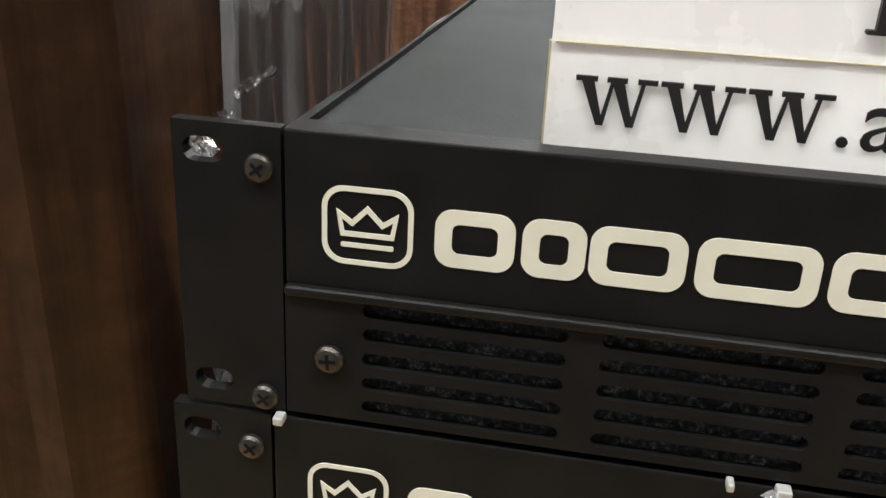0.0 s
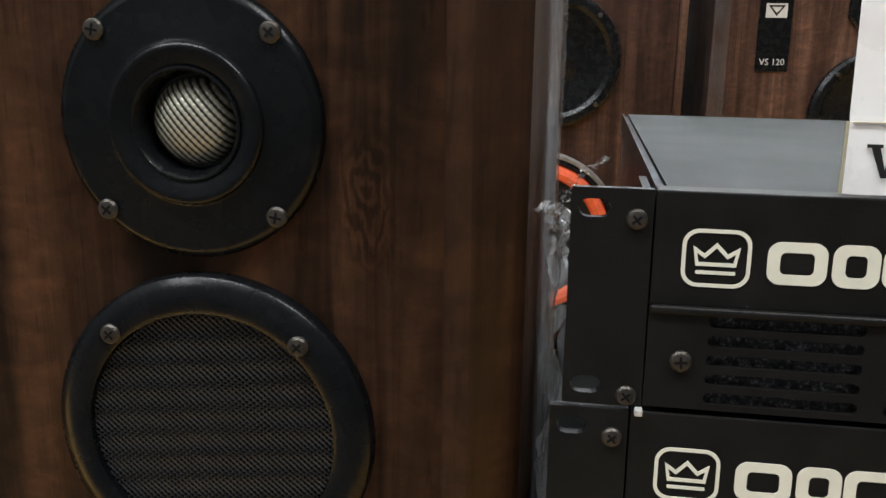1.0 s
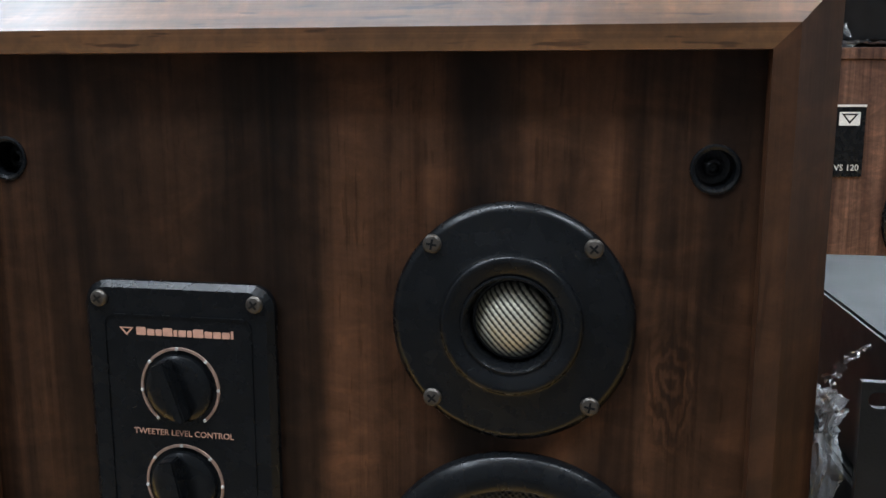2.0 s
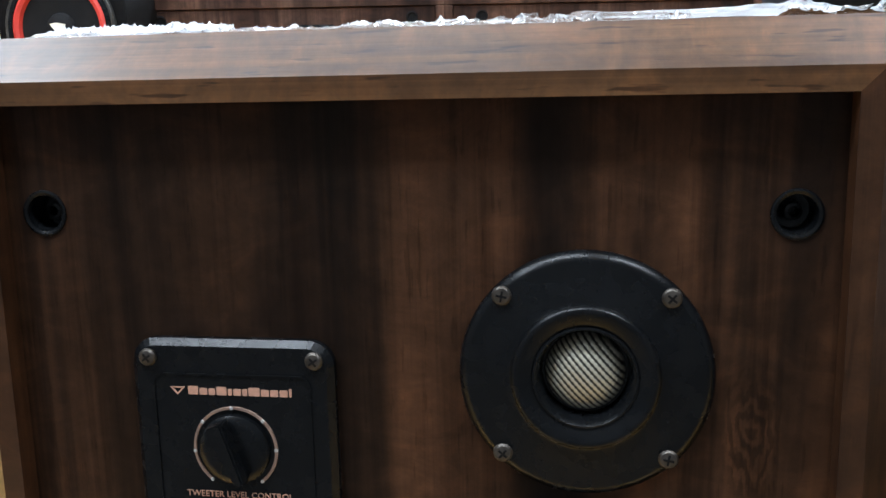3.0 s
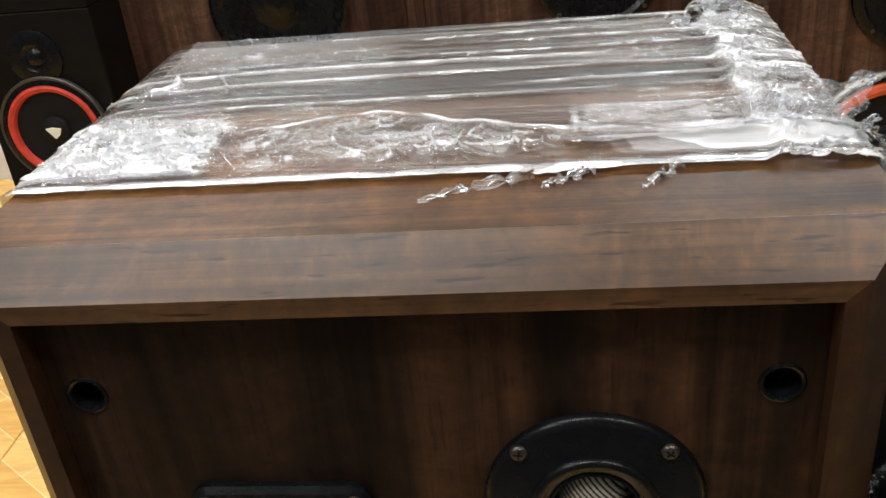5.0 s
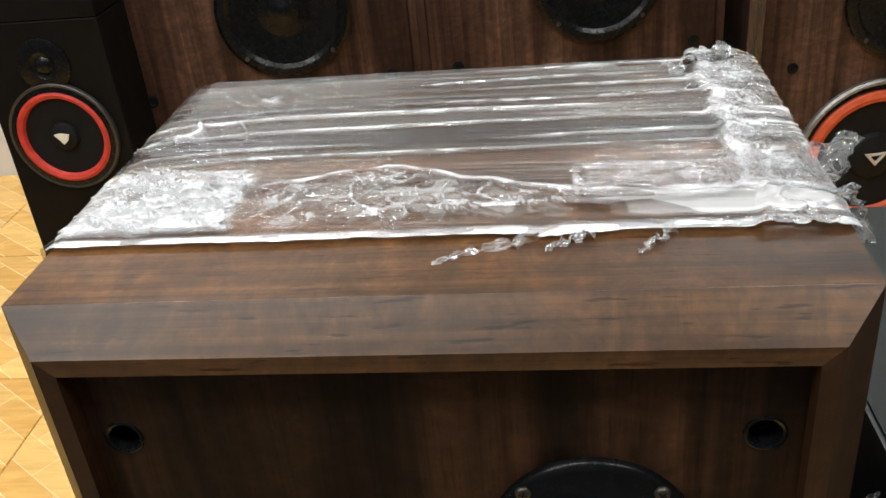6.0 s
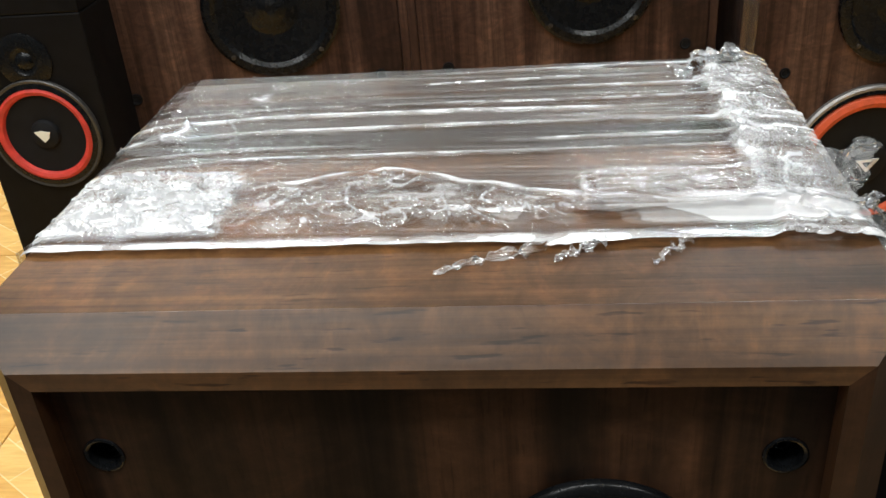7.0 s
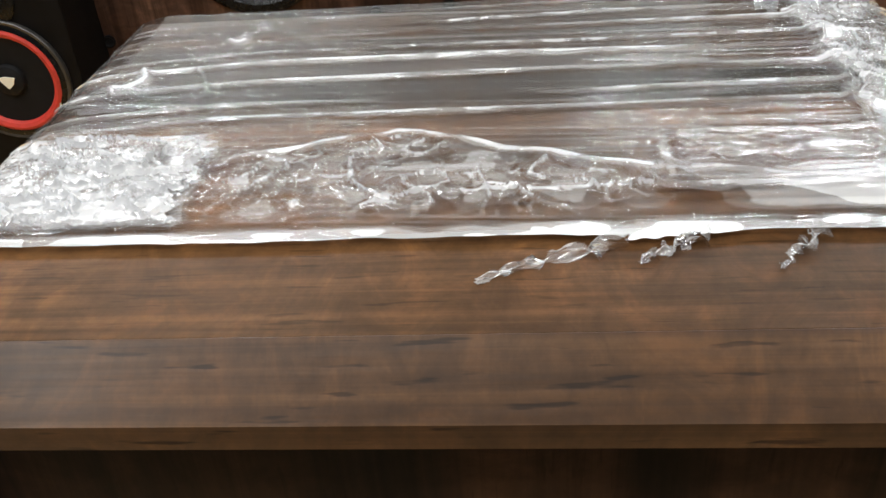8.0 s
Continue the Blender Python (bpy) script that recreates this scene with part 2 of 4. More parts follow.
def tile_material():
    """Glazed tile printed with slanting parquet blocks and pale joints."""
    m, nt, b = material("yellow_glazed_tile", 0.22)
    blocks = nt.nodes.new("ShaderNodeTexBrick")
    for k, v in (("Color1", (0.74, 0.41, 0.10, 1)), ("Color2", (0.88, 0.58, 0.20, 1)), ("Mortar", (0.92, 0.72, 0.36, 1)), ("Scale", 1.0), ("Mortar Size", 0.0016), ("Mortar Smooth", 0.6), ("Brick Width", 0.165), ("Row Height", 0.055)):
        blocks.inputs[k].default_value = v
    nt.links.new(coords(nt, (1, 1, 1), (0, 0, 0.62)), blocks.inputs["Vector"])
    grain = noise_node(nt, coords(nt, (8, 60, 8), (0, 0, 0.62)), 1.0, 5, 0.6, 0.8)
    col = mixed(nt, "MULTIPLY", 0.7, blocks.outputs[0], ramp(nt, grain, [(0.3, (0.78, 0.70, 0.60)), (0.65, (1.08, 1.08, 1.08))]))
    cloud = noise_node(nt, coords(nt, (5, 5, 5)), 1.0, 5, 0.6, 1.0)
    col = mixed(nt, "MULTIPLY", 0.6, col, ramp(nt, cloud, [(0.3, (0.85, 0.80, 0.70)), (0.6, (1.05, 1.05, 1.05))]))
    info = nt.nodes.new("ShaderNodeObjectInfo")
    shade = ramp(nt, info.outputs["Random"], [(0.0, (0.94, 0.94, 0.94)), (1.0, (1.05, 1.05, 1.05))])
    nt.links.new(mixed(nt, "MULTIPLY", 1.0, col, shade), b.inputs["Base Color"])
    return m


TILE = tile_material()

# ---- mesh helpers ----


def part(name, bm, mat, parent=None, label="", smooth=False):
    me = bpy.data.meshes.new(name)
    bmesh.ops.recalc_face_normals(bm, faces=bm.faces)
    bm.to_mesh(me)
    bm.free()
    for m in (mat if isinstance(mat, (list, tuple)) else [mat]):
        me.materials.append(m)
    if smooth:
        for p in me.polygons:
            p.use_smooth = True
        me.set_sharp_from_angle(angle=radians(35))
    ob = new(name, me)
    if parent is not None:
        ob.parent = parent
    if label:
        ob["label"] = label
    return ob


def holder(name, where, rz, label, category, group=""):
    ob = new(name)
    ob.matrix_basis = pose(*where, 0, 0, rz)
    return tagged(ob, label, category, group)


def box(bm, x0, y0, z0, x1, y1, z1, bevel=0.0, seg=2):
    r = bmesh.ops.create_cube(bm, size=1)
    vs = r["verts"]
    for v in vs:
        v.co = Vector((x0 + (v.co.x + 0.5) * (x1 - x0), y0 + (v.co.y + 0.5) * (y1 - y0), z0 + (v.co.z + 0.5) * (z1 - z0)))
    if bevel:
        es = list({e for v in vs for e in v.link_edges})
        bmesh.ops.bevel(bm, geom=es, offset=bevel, segments=seg, affect="EDGES", profile=0.5)
    return bm


def boxed(*a, **k):
    return box(bmesh.new(), *a, **k)


def lathe(bm, cx, cz, profile, n=64, a0=0.0, a1=360.0):
    """Turn (radius, y) pairs about an axis that runs along y through (cx, cz)."""
    full = abs(a1 - a0) >= 359.9
    count = n if full else n + 1
    rings = []
    for r, y in profile:
        if r < 1e-6:
            rings.append([bm.verts.new((cx, y, cz))])
        else:
            rings.append([bm.verts.new((cx + r * math.cos(radians(a0 + (a1 - a0) * i / n)), y, cz + r * math.sin(radians(a0 + (a1 - a0) * i / n)))) for i in range(count)])
    for A, B in zip(rings, rings[1:]):
        for i in range(n):
            j = (i + 1) % count
            if len(A) == 1 and len(B) == 1:
                continue
            if len(A) == 1:
                bm.faces.new((A[0], B[i], B[j]))
            elif len(B) == 1:
                bm.faces.new((A[i], B[0], A[j]))
            else:
                bm.faces.new((A[i], B[i], B[j], A[j]))
    return bm


def turned(cx, cz, profile, n=64, **k):
    return lathe(bmesh.new(), cx, cz, profile, n, **k)


def prism(bm, outline, y0, y1, hole=None):
    """A flat plate in the xz plane with the given outline, from y0 (front) to y1; hole: an inner outline of the same count."""
    n = len(outline)
    f = [bm.verts.new((x, y0, z)) for x, z in outline]
    b = [bm.verts.new((x, y1, z)) for x, z in outline]
    if hole is None:
        bm.faces.new(f)
        bm.faces.new(b[::-1])
        for i in range(n):
            bm.faces.new((f[i], b[i], b[(i + 1) % n], f[(i + 1) % n]))
    else:
        hf = [bm.verts.new((x, y0, z)) for x, z in hole]
        hb = [bm.verts.new((x, y1, z)) for x, z in hole]
        for i in range(n):
            j = (i + 1) % n
            bm.faces.new((f[i], f[j], hf[j], hf[i]))
            bm.faces.new((b[j], b[i], hb[i], hb[j]))
            bm.faces.new((f[j], f[i], b[i], b[j]))
            bm.faces.new((hf[i], hf[j], hb[j], hb[i]))
    return bm


def rounded(x0, z0, x1, z1, r, n=6):
    pts = []
    for cx, cz, a in ((x1 - r, z1 - r, 0), (x0 + r, z1 - r, 90), (x0 + r, z0 + r, 180), (x1 - r, z0 + r, 270)):
        for i in range(n + 1):
            t = radians(a + 90 * i / n)
            pts.append((cx + r * math.cos(t), cz + r * math.sin(t)))
    return pts


def screw(name, x, y, z, r, parent, mat=STEEL, turn=20):
    """A pan-head screw whose head stands proud of the plane at y, with a cross slot."""
    bm = turned(x, z, [(r, y), (r * 0.98, y - r * 0.3), (r * 0.8, y - r * 0.52), (r * 0.5, y - r * 0.6), (0, y - r * 0.62)], 24)
    ob = part(name, bm, mat, parent, "", True)
    slot = bmesh.new()
    for a in (turn, turn + 90):
        c, s = math.cos(radians(a)), math.sin(radians(a))
        l, w = r * 0.55, r * 0.11
        q = [(x + c * u - s * v, z + s * u + c * v) for u, v in ((-l, -w), (l, -w), (l, w), (-l, w))]
        prism(slot, q, y - r * 0.66 - (0.00004 if a == turn else 0), y - r * 0.4)
    part("slot", slot, BLACK_MATT, ob)
    return ob


def text_part(name, words, x, y, z, size, mat, parent, centre=True, depth=0.0003):
    cu = bpy.data.curves.new(name, "FONT")
    cu.body, cu.size, cu.extrude = words, size, depth
    cu.align_x = "CENTER" if centre else "LEFT"
    cu.resolution_u = 3
    tmp = bpy.data.objects.new("tmp", cu)
    scene.collection.objects.link(tmp)
    me = bpy.data.meshes.new_from_object(tmp)
    bpy.data.objects.remove(tmp)
    bpy.data.curves.remove(cu)
    me.transform(pose(x, y, z, 90))
    me.materials.clear()
    me.materials.append(mat)
    ob = new(name, me)
    ob.parent = parent
    return ob


# ---- the room ----
Y_TILED = -0.46
tagged(part("floor", boxed(RX0, Y_TILED, FLOOR - 0.1, RX1, RY1, FLOOR - 0.004), GROUT), "grouted bed under yellow glazed floor tiles", "floor", kind="structure")
# Dark floor out of view, added to keep yellow bounce off the fronts.
tagged(part("floor_bounce_cut", boxed(RX0, RY0, FLOOR - 0.1, RX1, Y_TILED, FLOOR), FLOOR_DARK), "unseen dark floor added to cut the tiles' yellow bounce", "floor", kind="structure")
# Walls out of view; three kept dark to limit fill and reflections.
for nm, b in (("wall_north", (RX0, RY1, FLOOR - 0.1, RX1, RY1 + 0.12, CEIL)), ("wall_south", (RX0, RY0 - 0.12, FLOOR - 0.1, RX1, RY0, CEIL)),
              ("wall_west", (RX0 - 0.12, RY0 - 0.12, FLOOR - 0.1, RX0, RY1 + 0.12, CEIL)), ("wall_east", (RX1, RY0 - 0.12, FLOOR - 0.1, RX1 + 0.12, RY1 + 0.12, CEIL))):
    tagged(part(nm, boxed(*b), WALL_PAINT if nm == "wall_north" else WALL_DIM), "unseen plain wall closing the room, toned for the light", "wall", kind="structure")
tagged(part("ceiling", boxed(RX0 - 0.12, RY0 - 0.12, CEIL, RX1 + 0.12, RY1 + 0.12, CEIL + 0.1), CEIL_PAINT), "plain white ceiling", "ceiling", kind="structure")
for tx, ty in CEILING_TUBES:
    fx = holder("tube_lamp", (tx, ty, CEIL), 0, "white fluorescent tube lamp under the ceiling", "lamp", "tube lamps")
    half = 0.19 if ty < 0 else 0.04
    part("lamp_body", boxed(-0.64, -half, -0.06, 0.64, half, -0.0, bevel=0.006), FIXTURE, fx)
for tx, ty in SIDE_TUBES:
    fx = holder("tube_lamp", (tx, ty, CEIL), 0, "white fluorescent tube lamp under the ceiling", "lamp", "tube lamps")
    part("lamp_body", boxed(-0.17, -0.64, -0.06, 0.17, 0.64, -0.0, bevel=0.006), FIXTURE, fx)
for tx, tz in WALL_TUBES:
    fx = holder("tube_lamp", (tx, RY1, tz), 0, "white fluorescent tube lamp on the wall", "lamp", "tube lamps")
    part("lamp_body", boxed(-0.64, -0.045, 0.0, 0.64, 0.0, 0.05, bevel=0.006), FIXTURE, fx)
    bm = turned(0, 0, [(0, -0.6), (0.013, -0.6), (0.013, 0.6), (0, 0.6)], 20)
    bmesh.ops.transform(bm, matrix=pose(0, -0.045, -0.022, 0, 0, 90), verts=bm.verts)
    part("tube", bm, TUBE_GLOW, fx, "lit fluorescent tube", True)

# ---- the large walnut speaker ----
XL, XR, ZT, YF, YL, YB = -0.5490, -0.1411, 0.8579, 0.0148, -0.0049, 0.3154
D_CH, D_LIP, Y_BAF = 0.0189, 0.0286, 0.006
big = holder("floor_speaker", (0, 0, 0), 0, "large walnut laminate speaker without grille, wrapped in film on top", "speaker")


def cabinet_shell():
    bm = bmesh.new()
    box(bm, XL, YF + 0.0005, ZT - 0.018, XR, YB, ZT)
    return bm


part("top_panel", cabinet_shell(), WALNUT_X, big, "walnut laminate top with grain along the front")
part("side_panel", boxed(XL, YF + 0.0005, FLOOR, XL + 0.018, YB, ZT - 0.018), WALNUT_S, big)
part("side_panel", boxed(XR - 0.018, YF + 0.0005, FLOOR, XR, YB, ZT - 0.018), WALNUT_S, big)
part("back_panel", boxed(XL + 0.018, YB - 0.02, FLOOR, XR - 0.018, YB - 0.002, ZT - 0.018), BLACK_MATT, big)
part("bottom_panel", boxed(XL + 0.018, YF + 0.02, FLOOR, XR - 0.018, YB - 0.02, FLOOR + 0.018), WALNUT_S, big)
SOCKETS = [(-0.5029, 0.7825), (-0.1873, 0.7825)]
TWEETER, MIDRANGE = (-0.268, 0.716), (-0.2648, 0.591)


def bored(board, bores):
    """Bore round openings right through a board; each bore is x, z and radius."""
    bm = bmesh.new()
    for x, z, r in bores:
        lathe(bm, x, z, [(0, Y_BAF - 0.01), (r, Y_BAF - 0.01), (r, Y_BAF + 0.03), (0, Y_BAF + 0.03)], 48)
    drill = part("drill", bm, WALNUT_V)
    cut = board.modifiers.new("bore", "BOOLEAN")
    cut.operation, cut.object, cut.solver = "DIFFERENCE", drill, "EXACT"
    me = bpy.data.meshes.new_from_object(board.evaluated_get(bpy.context.evaluated_depsgraph_get()))
    board.modifiers.clear()
    board.data = me
    me.name = "baffle"
    bpy.data.objects.remove(drill)


baffle = part("baffle", boxed(XL + 0.0185, Y_BAF, FLOOR + 0.0185, XR - 0.0185, Y_BAF + 0.018, ZT - 0.0185), WALNUT_V, big, "walnut front board with vertical grain, darkened for its dimness")
bored(baffle, [(x, z, 0.0090) for x, z in SOCKETS] + [(*TWEETER, 0.0300), (*MIDRANGE, 0.0530)])
PROFILE = [(0.0, YF), (D_CH, YL), (D_LIP, YL), (D_LIP, Y_BAF - 0.0003), (0.0183, YF), (0.0, YF + 0.0003)]


def rail(side):
    """One mitred rail of the front frame, with a chamfered outer and a flat inner edge."""
    bm = bmesh.new()
    ends = []
    zb = FLOOR
    for e in (0, 1):
        ring = []
        for d, y in PROFILE:
            if side == "top":
                p = (XL + d if e == 0 else XR - d, y, ZT - d)
            elif side == "bottom":
                p = (XL + d if e == 0 else XR - d, y, zb + d)
            elif side == "left":
                p = (XL + d, y, ZT - d if e == 0 else zb + d)
            else:
                p = (XR - d, y, ZT - d if e == 0 else zb + d)
            ring.append(bm.verts.new(p))
        ends.append(ring)
    n = len(PROFILE)
    for i in range(n):
        j = (i + 1) % n
        bm.faces.new((ends[0][i], ends[0][j], ends[1][j], ends[1][i]))
    bm.faces.new(ends[0])
    bm.faces.new(ends[1][::-1])
    bmesh.ops.bevel(bm, geom=[e for e in bm.edges if len(e.link_faces) == 2 and e.calc_face_angle(0) > 0.5], offset=0.0005, segments=1, affect="EDGES")
    return bm


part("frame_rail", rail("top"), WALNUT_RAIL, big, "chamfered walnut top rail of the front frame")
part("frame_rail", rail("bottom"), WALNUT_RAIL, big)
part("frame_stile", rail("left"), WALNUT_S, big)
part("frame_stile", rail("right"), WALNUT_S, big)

for px, pz in SOCKETS:
    part("grille_socket", turned(px, pz, [(0.0102, Y_BAF + 0.0002), (0.0100, Y_BAF - 0.0007), (0.0092, Y_BAF - 0.0010), (0.0080, Y_BAF - 0.0004), (0.0074, Y_BAF + 0.0040), (0.0070, Y_BAF + 0.0125), (0.0040, Y_BAF + 0.0130), (0.0034, Y_BAF + 0.0070), (0.0022, Y_BAF + 0.0066), (0.0018, Y_BAF + 0.0130), (0, Y_BAF + 0.0130)], 40), BLACK_PLASTIC, big, "hollow black plastic grille socket", True)


def tweeter(parent, cx, cz):
    y = Y_BAF
    tw = part("tweeter", turned(cx, cz, [(0.0520, y), (0.0520, y - 0.0026), (0.0512, y - 0.0040), (0.0490, y - 0.0056), (0.0478, y - 0.0060), (0.0318, y - 0.0060), (0.0306, y - 0.0066)], 96), BLACK_PLASTIC, parent, "round black tweeter faceplate", True)
    part("boss", turned(cx, cz, [(0.0308, y - 0.0056), (0.0304, y - 0.0072), (0.0296, y - 0.0086), (0.0284, y - 0.0092), (0.0270, y - 0.0090), (0.0232, y - 0.0072), (0.0216, y - 0.0066)], 96), BLACK_PLASTIC, tw, "raised ring round the dome", True)
    part("inner_ring", turned(cx, cz, [(0.0218, y - 0.0062), (0.0214, y - 0.0074), (0.0206, y - 0.0076), (0.0198, y - 0.0066), (0.0186, y - 0.0020), (0.0178, y + 0.0040), (0.0150, y + 0.0044)], 72), BLACK_PLASTIC, tw, "", True)
    part("dome_screen", turned(cx, cz, [(0.0166, y + 0.0042), (0.0163, y + 0.0020), (0.0152, y - 0.0004), (0.0128, y - 0.0026), (0.0088, y - 0.0044), (0.0045, y - 0.0053), (0, y - 0.0056)], 48), DOME_MESH, tw, "silver woven wire dome screen", True)
    for sx in (-1, 1):
        for sz in (-1, 1):
            screw("screw", cx + sx * 0.0338, y - 0.0054, cz + sz * 0.0338, 0.0041, tw, STEEL, 20 + 30 * sx * sz)
    return tw


tweeter(big, *TWEETER)


def midrange(parent, cx, cz):
    y = Y_BAF
    mid = part("midrange", turned(cx, cz, [(0.0665, y), (0.0665, y - 0.0050), (0.0655, y - 0.0066), (0.0590, y - 0.0098), (0.0535, y - 0.0098), (0.0515, y - 0.0085), (0.0505, y - 0.0040), (0.0500, y - 0.0005)], 112), BLACK_PLASTIC, parent, "round black midrange with a ring frame", True)
    part("cone", turned(cx, cz, [(0.0505, y - 0.0010), (0.0480, y - 0.0030), (0.0440, y - 0.0010), (0.0190, y + 0.0120)], 72), CONE_BLACK, mid, "", True)
    part("dust_cap", turned(cx, cz, [(0.0195, y + 0.0118), (0.0180, y + 0.0060), (0.0130, y + 0.0010), (0.0060, y - 0.0014), (0, y - 0.0020)], 40), CONE_BLACK, mid, "", True)
    # woven wire screen over the cone, as two sets of fine strands
    bm = bmesh.new()
    for k, turn in enumerate((36, -40)):
        c, s = math.cos(radians(turn)), math.sin(radians(turn))
        step, R = 0.00185, 0.0508
        for i in range(-27, 28):
            o = i * step
            if abs(o) >= R:
                continue
            h = math.sqrt(R * R - o * o)
            yy = y - 0.0056 - 0.0003 * k
            w = 0.00033
            pts = [(cx + c * u - s * v, cz + s * u + c * v) for u, v in ((-h, o - w), (h, o - w), (h, o + w), (-h, o + w))]
            prism(bm, pts, yy - 0.0004, yy)
    tagged(part("wire_screen", bm, GRILLE_MESH, mid, "black woven wire screen"), kind="stuff")
    for a in (47, 133, 227, 313):
        screw("screw", cx + 0.0565 * math.cos(radians(a)), y - 0.0092, cz + 0.0565 * math.sin(radians(a)), 0.0042, mid, STEEL, a)
    return mid


midrange(big, *MIDRANGE)


def level_plate(parent):
    y = Y_BAF
    x0, x1, z0, z1 = -0.4655, -0.3740, 0.596, 0.7280
    bm = bmesh.new()
    o1, o2 = rounded(x0, z0, x1, z1, 0.011), rounded(x0 + 0.0028, z0 + 0.0028, x1 - 0.0028, z1 - 0.0028, 0.009)
    n = len(o1)
    r0 = [bm.verts.new((x, y, z)) for x, z in o1]
    r1 = [bm.verts.new((x, y - 0.0035, z)) for x, z in o1]
    r2 = [bm.verts.new((x, y - 0.0062, z)) for x, z in o2]
    for A, B in ((r0, r1), (r1, r2)):
        for i in range(n):
            j = (i + 1) % n
            bm.faces.new((A[i], A[j], B[j], B[i]))
    bm.faces.new(r2)
    pl = part("level_control_plate", bm, BLACK_PLASTIC, parent, "black level control plate with copper print")
    yf = y - 0.0062
    part("raised_border", prism(bmesh.new(), rounded(x0 + 0.010, z0 + 0.004, x1 - 0.010, z1 - 0.0150, 0.005), yf - 0.0006, yf + 0.0004, rounded(x0 + 0.0106, z0 + 0.0046, x1 - 0.0106, z1 - 0.0156, 0.0046)), BLACK_PLASTIC, pl)
    for sx in (-0.4570, -0.3820):
        screw("screw", sx, yf, 0.7200, 0.0040, pl, STEEL, 35)
    yt = yf - 0.0003
    # maker's mark as a plain triangle and bars
    mark = bmesh.new()
    prism(mark, [(-0.4480, 0.7068), (-0.4445, 0.7030), (-0.4410, 0.7068)], yt, yf + 0.0003, [(-0.4467, 0.7063), (-0.4445, 0.7040), (-0.4423, 0.7063)])
    part("maker_mark", mark, COPPER_PRINT, pl, "copper-coloured maker mark")
    bx = -0.4396
    for w in (0.0046, 0.0036, 0.0030, 0.0046, 0.0018, 0.0036, 0.0022, 0.0050, 0.0036, 0.0036, 0.0036, 0.0012):
        bar = prism(bmesh.new(), rounded(bx, 0.7034, bx + w, 0.7064 + (0.0008 if w in (0.0046, 0.0050, 0.0012) else 0), 0.0004, 2), yt, yf + 0.0003)
        part("maker_bar", bar, COPPER_PRINT, pl)
        bx += w + 0.0006
    for kz in (0.6790, 0.6325):
        kx = -0.4195
        part("scale_ring", turned(kx, kz, [(0.0194, yf), (0.0192, yf - 0.0006), (0.0181, yf - 0.0006), (0.0179, yf)], 60, a0=-52, a1=232), COPPER_RING, pl, "copper scale ring open below", True)
        dots = bmesh.new()
        for a in (-52, 0, 45, 92, 140, 185, 232):
            lathe(dots, kx + 0.0187 * math.cos(radians(a)), kz + 0.0187 * math.sin(radians(a)), [(0.0009, yf - 0.0005), (0.0007, yf - 0.0010), (0, yf - 0.0010)], 10)
        part("scale_dots", dots, SILVER_PRINT, pl)
        knob = part("knob", turned(kx, kz, [(0.0160, yf), (0.0158, yf - 0.0022), (0.0140, yf - 0.0036), (0.0118, yf - 0.0040), (0, yf - 0.0042)], 56), BLACK_PLASTIC, pl, "black knob with a tapered grip", True)
        a = radians(112 if kz > 0.65 else 105)
        c, s = math.cos(a), math.sin(a)
        grip = [(kx + c * u - s * v, kz + s * u + c * v) for u, v in ((0.0150, -0.0040), (0.0150, 0.0040), (-0.0140, 0.0022), (-0.0140, -0.0022))]
        gb = prism(bmesh.new(), grip, yf - 0.0120, yf - 0.0036)
        bmesh.ops.bevel(gb, geom=gb.edges[:], offset=0.0008, segments=2, affect="EDGES")
        part("grip", gb, BLACK_PLASTIC, knob)
    text_part("writing", "TWEETER LEVEL CONTROL", -0.4190, yf, 0.6558, 0.0040, COPPER_PRINT, pl)
    part("writing_bar", prism(bmesh.new(), rounded(-0.4420, 0.6125, -0.3955, 0.6148, 0.0005, 2), yt, yf + 0.0003), COPPER_PRINT, pl)
    return pl


level_plate(big)

# ---- two rack amplifiers on a stand ----
TIP = -2.6
AX0, AX1, CH0, CH1 = -0.1232, 0.350, -0.0925, 0.319


def slotted_plate(bm, x0, z0, x1, z1, y0, y1, slots):
    """A plate with long round-ended slots cut through: built as columns and webs between the slots."""
    groups = {}
    for sx0, sx1, sz, h in slots:
        groups.setdefault((sx0, sx1), []).append((sz, h))
    x = x0
    for (gx0, gx1) in sorted(groups):
        box(bm, x, y0, z0, gx0, y1, z1)
        z = z0
        for sz, h in sorted(groups[(gx0, gx1)]):
            box(bm, gx0, y0, z, gx1, y1, sz - h / 2)
            r = h / 2
            for side in (0, 1):
                cx = gx0 + r if side == 0 else gx1 - r
                for q in (1, -1):
                    corner = (gx0 if side == 0 else gx1, sz + q * r)
                    arc = [(cx + (-1 if side == 0 else 1) * r * math.cos(radians(a)), sz + q * r * math.sin(radians(a))) for a in (0, 22, 45, 68, 90)]
                    prism(bm, [corner] + arc, y0, y1)
            z = sz + h / 2
        box(bm, gx0, y0, z, gx1, y1, z1)
        x = gx1
    box(bm, x, y0, z0, x1, y1, z1)
    return bm


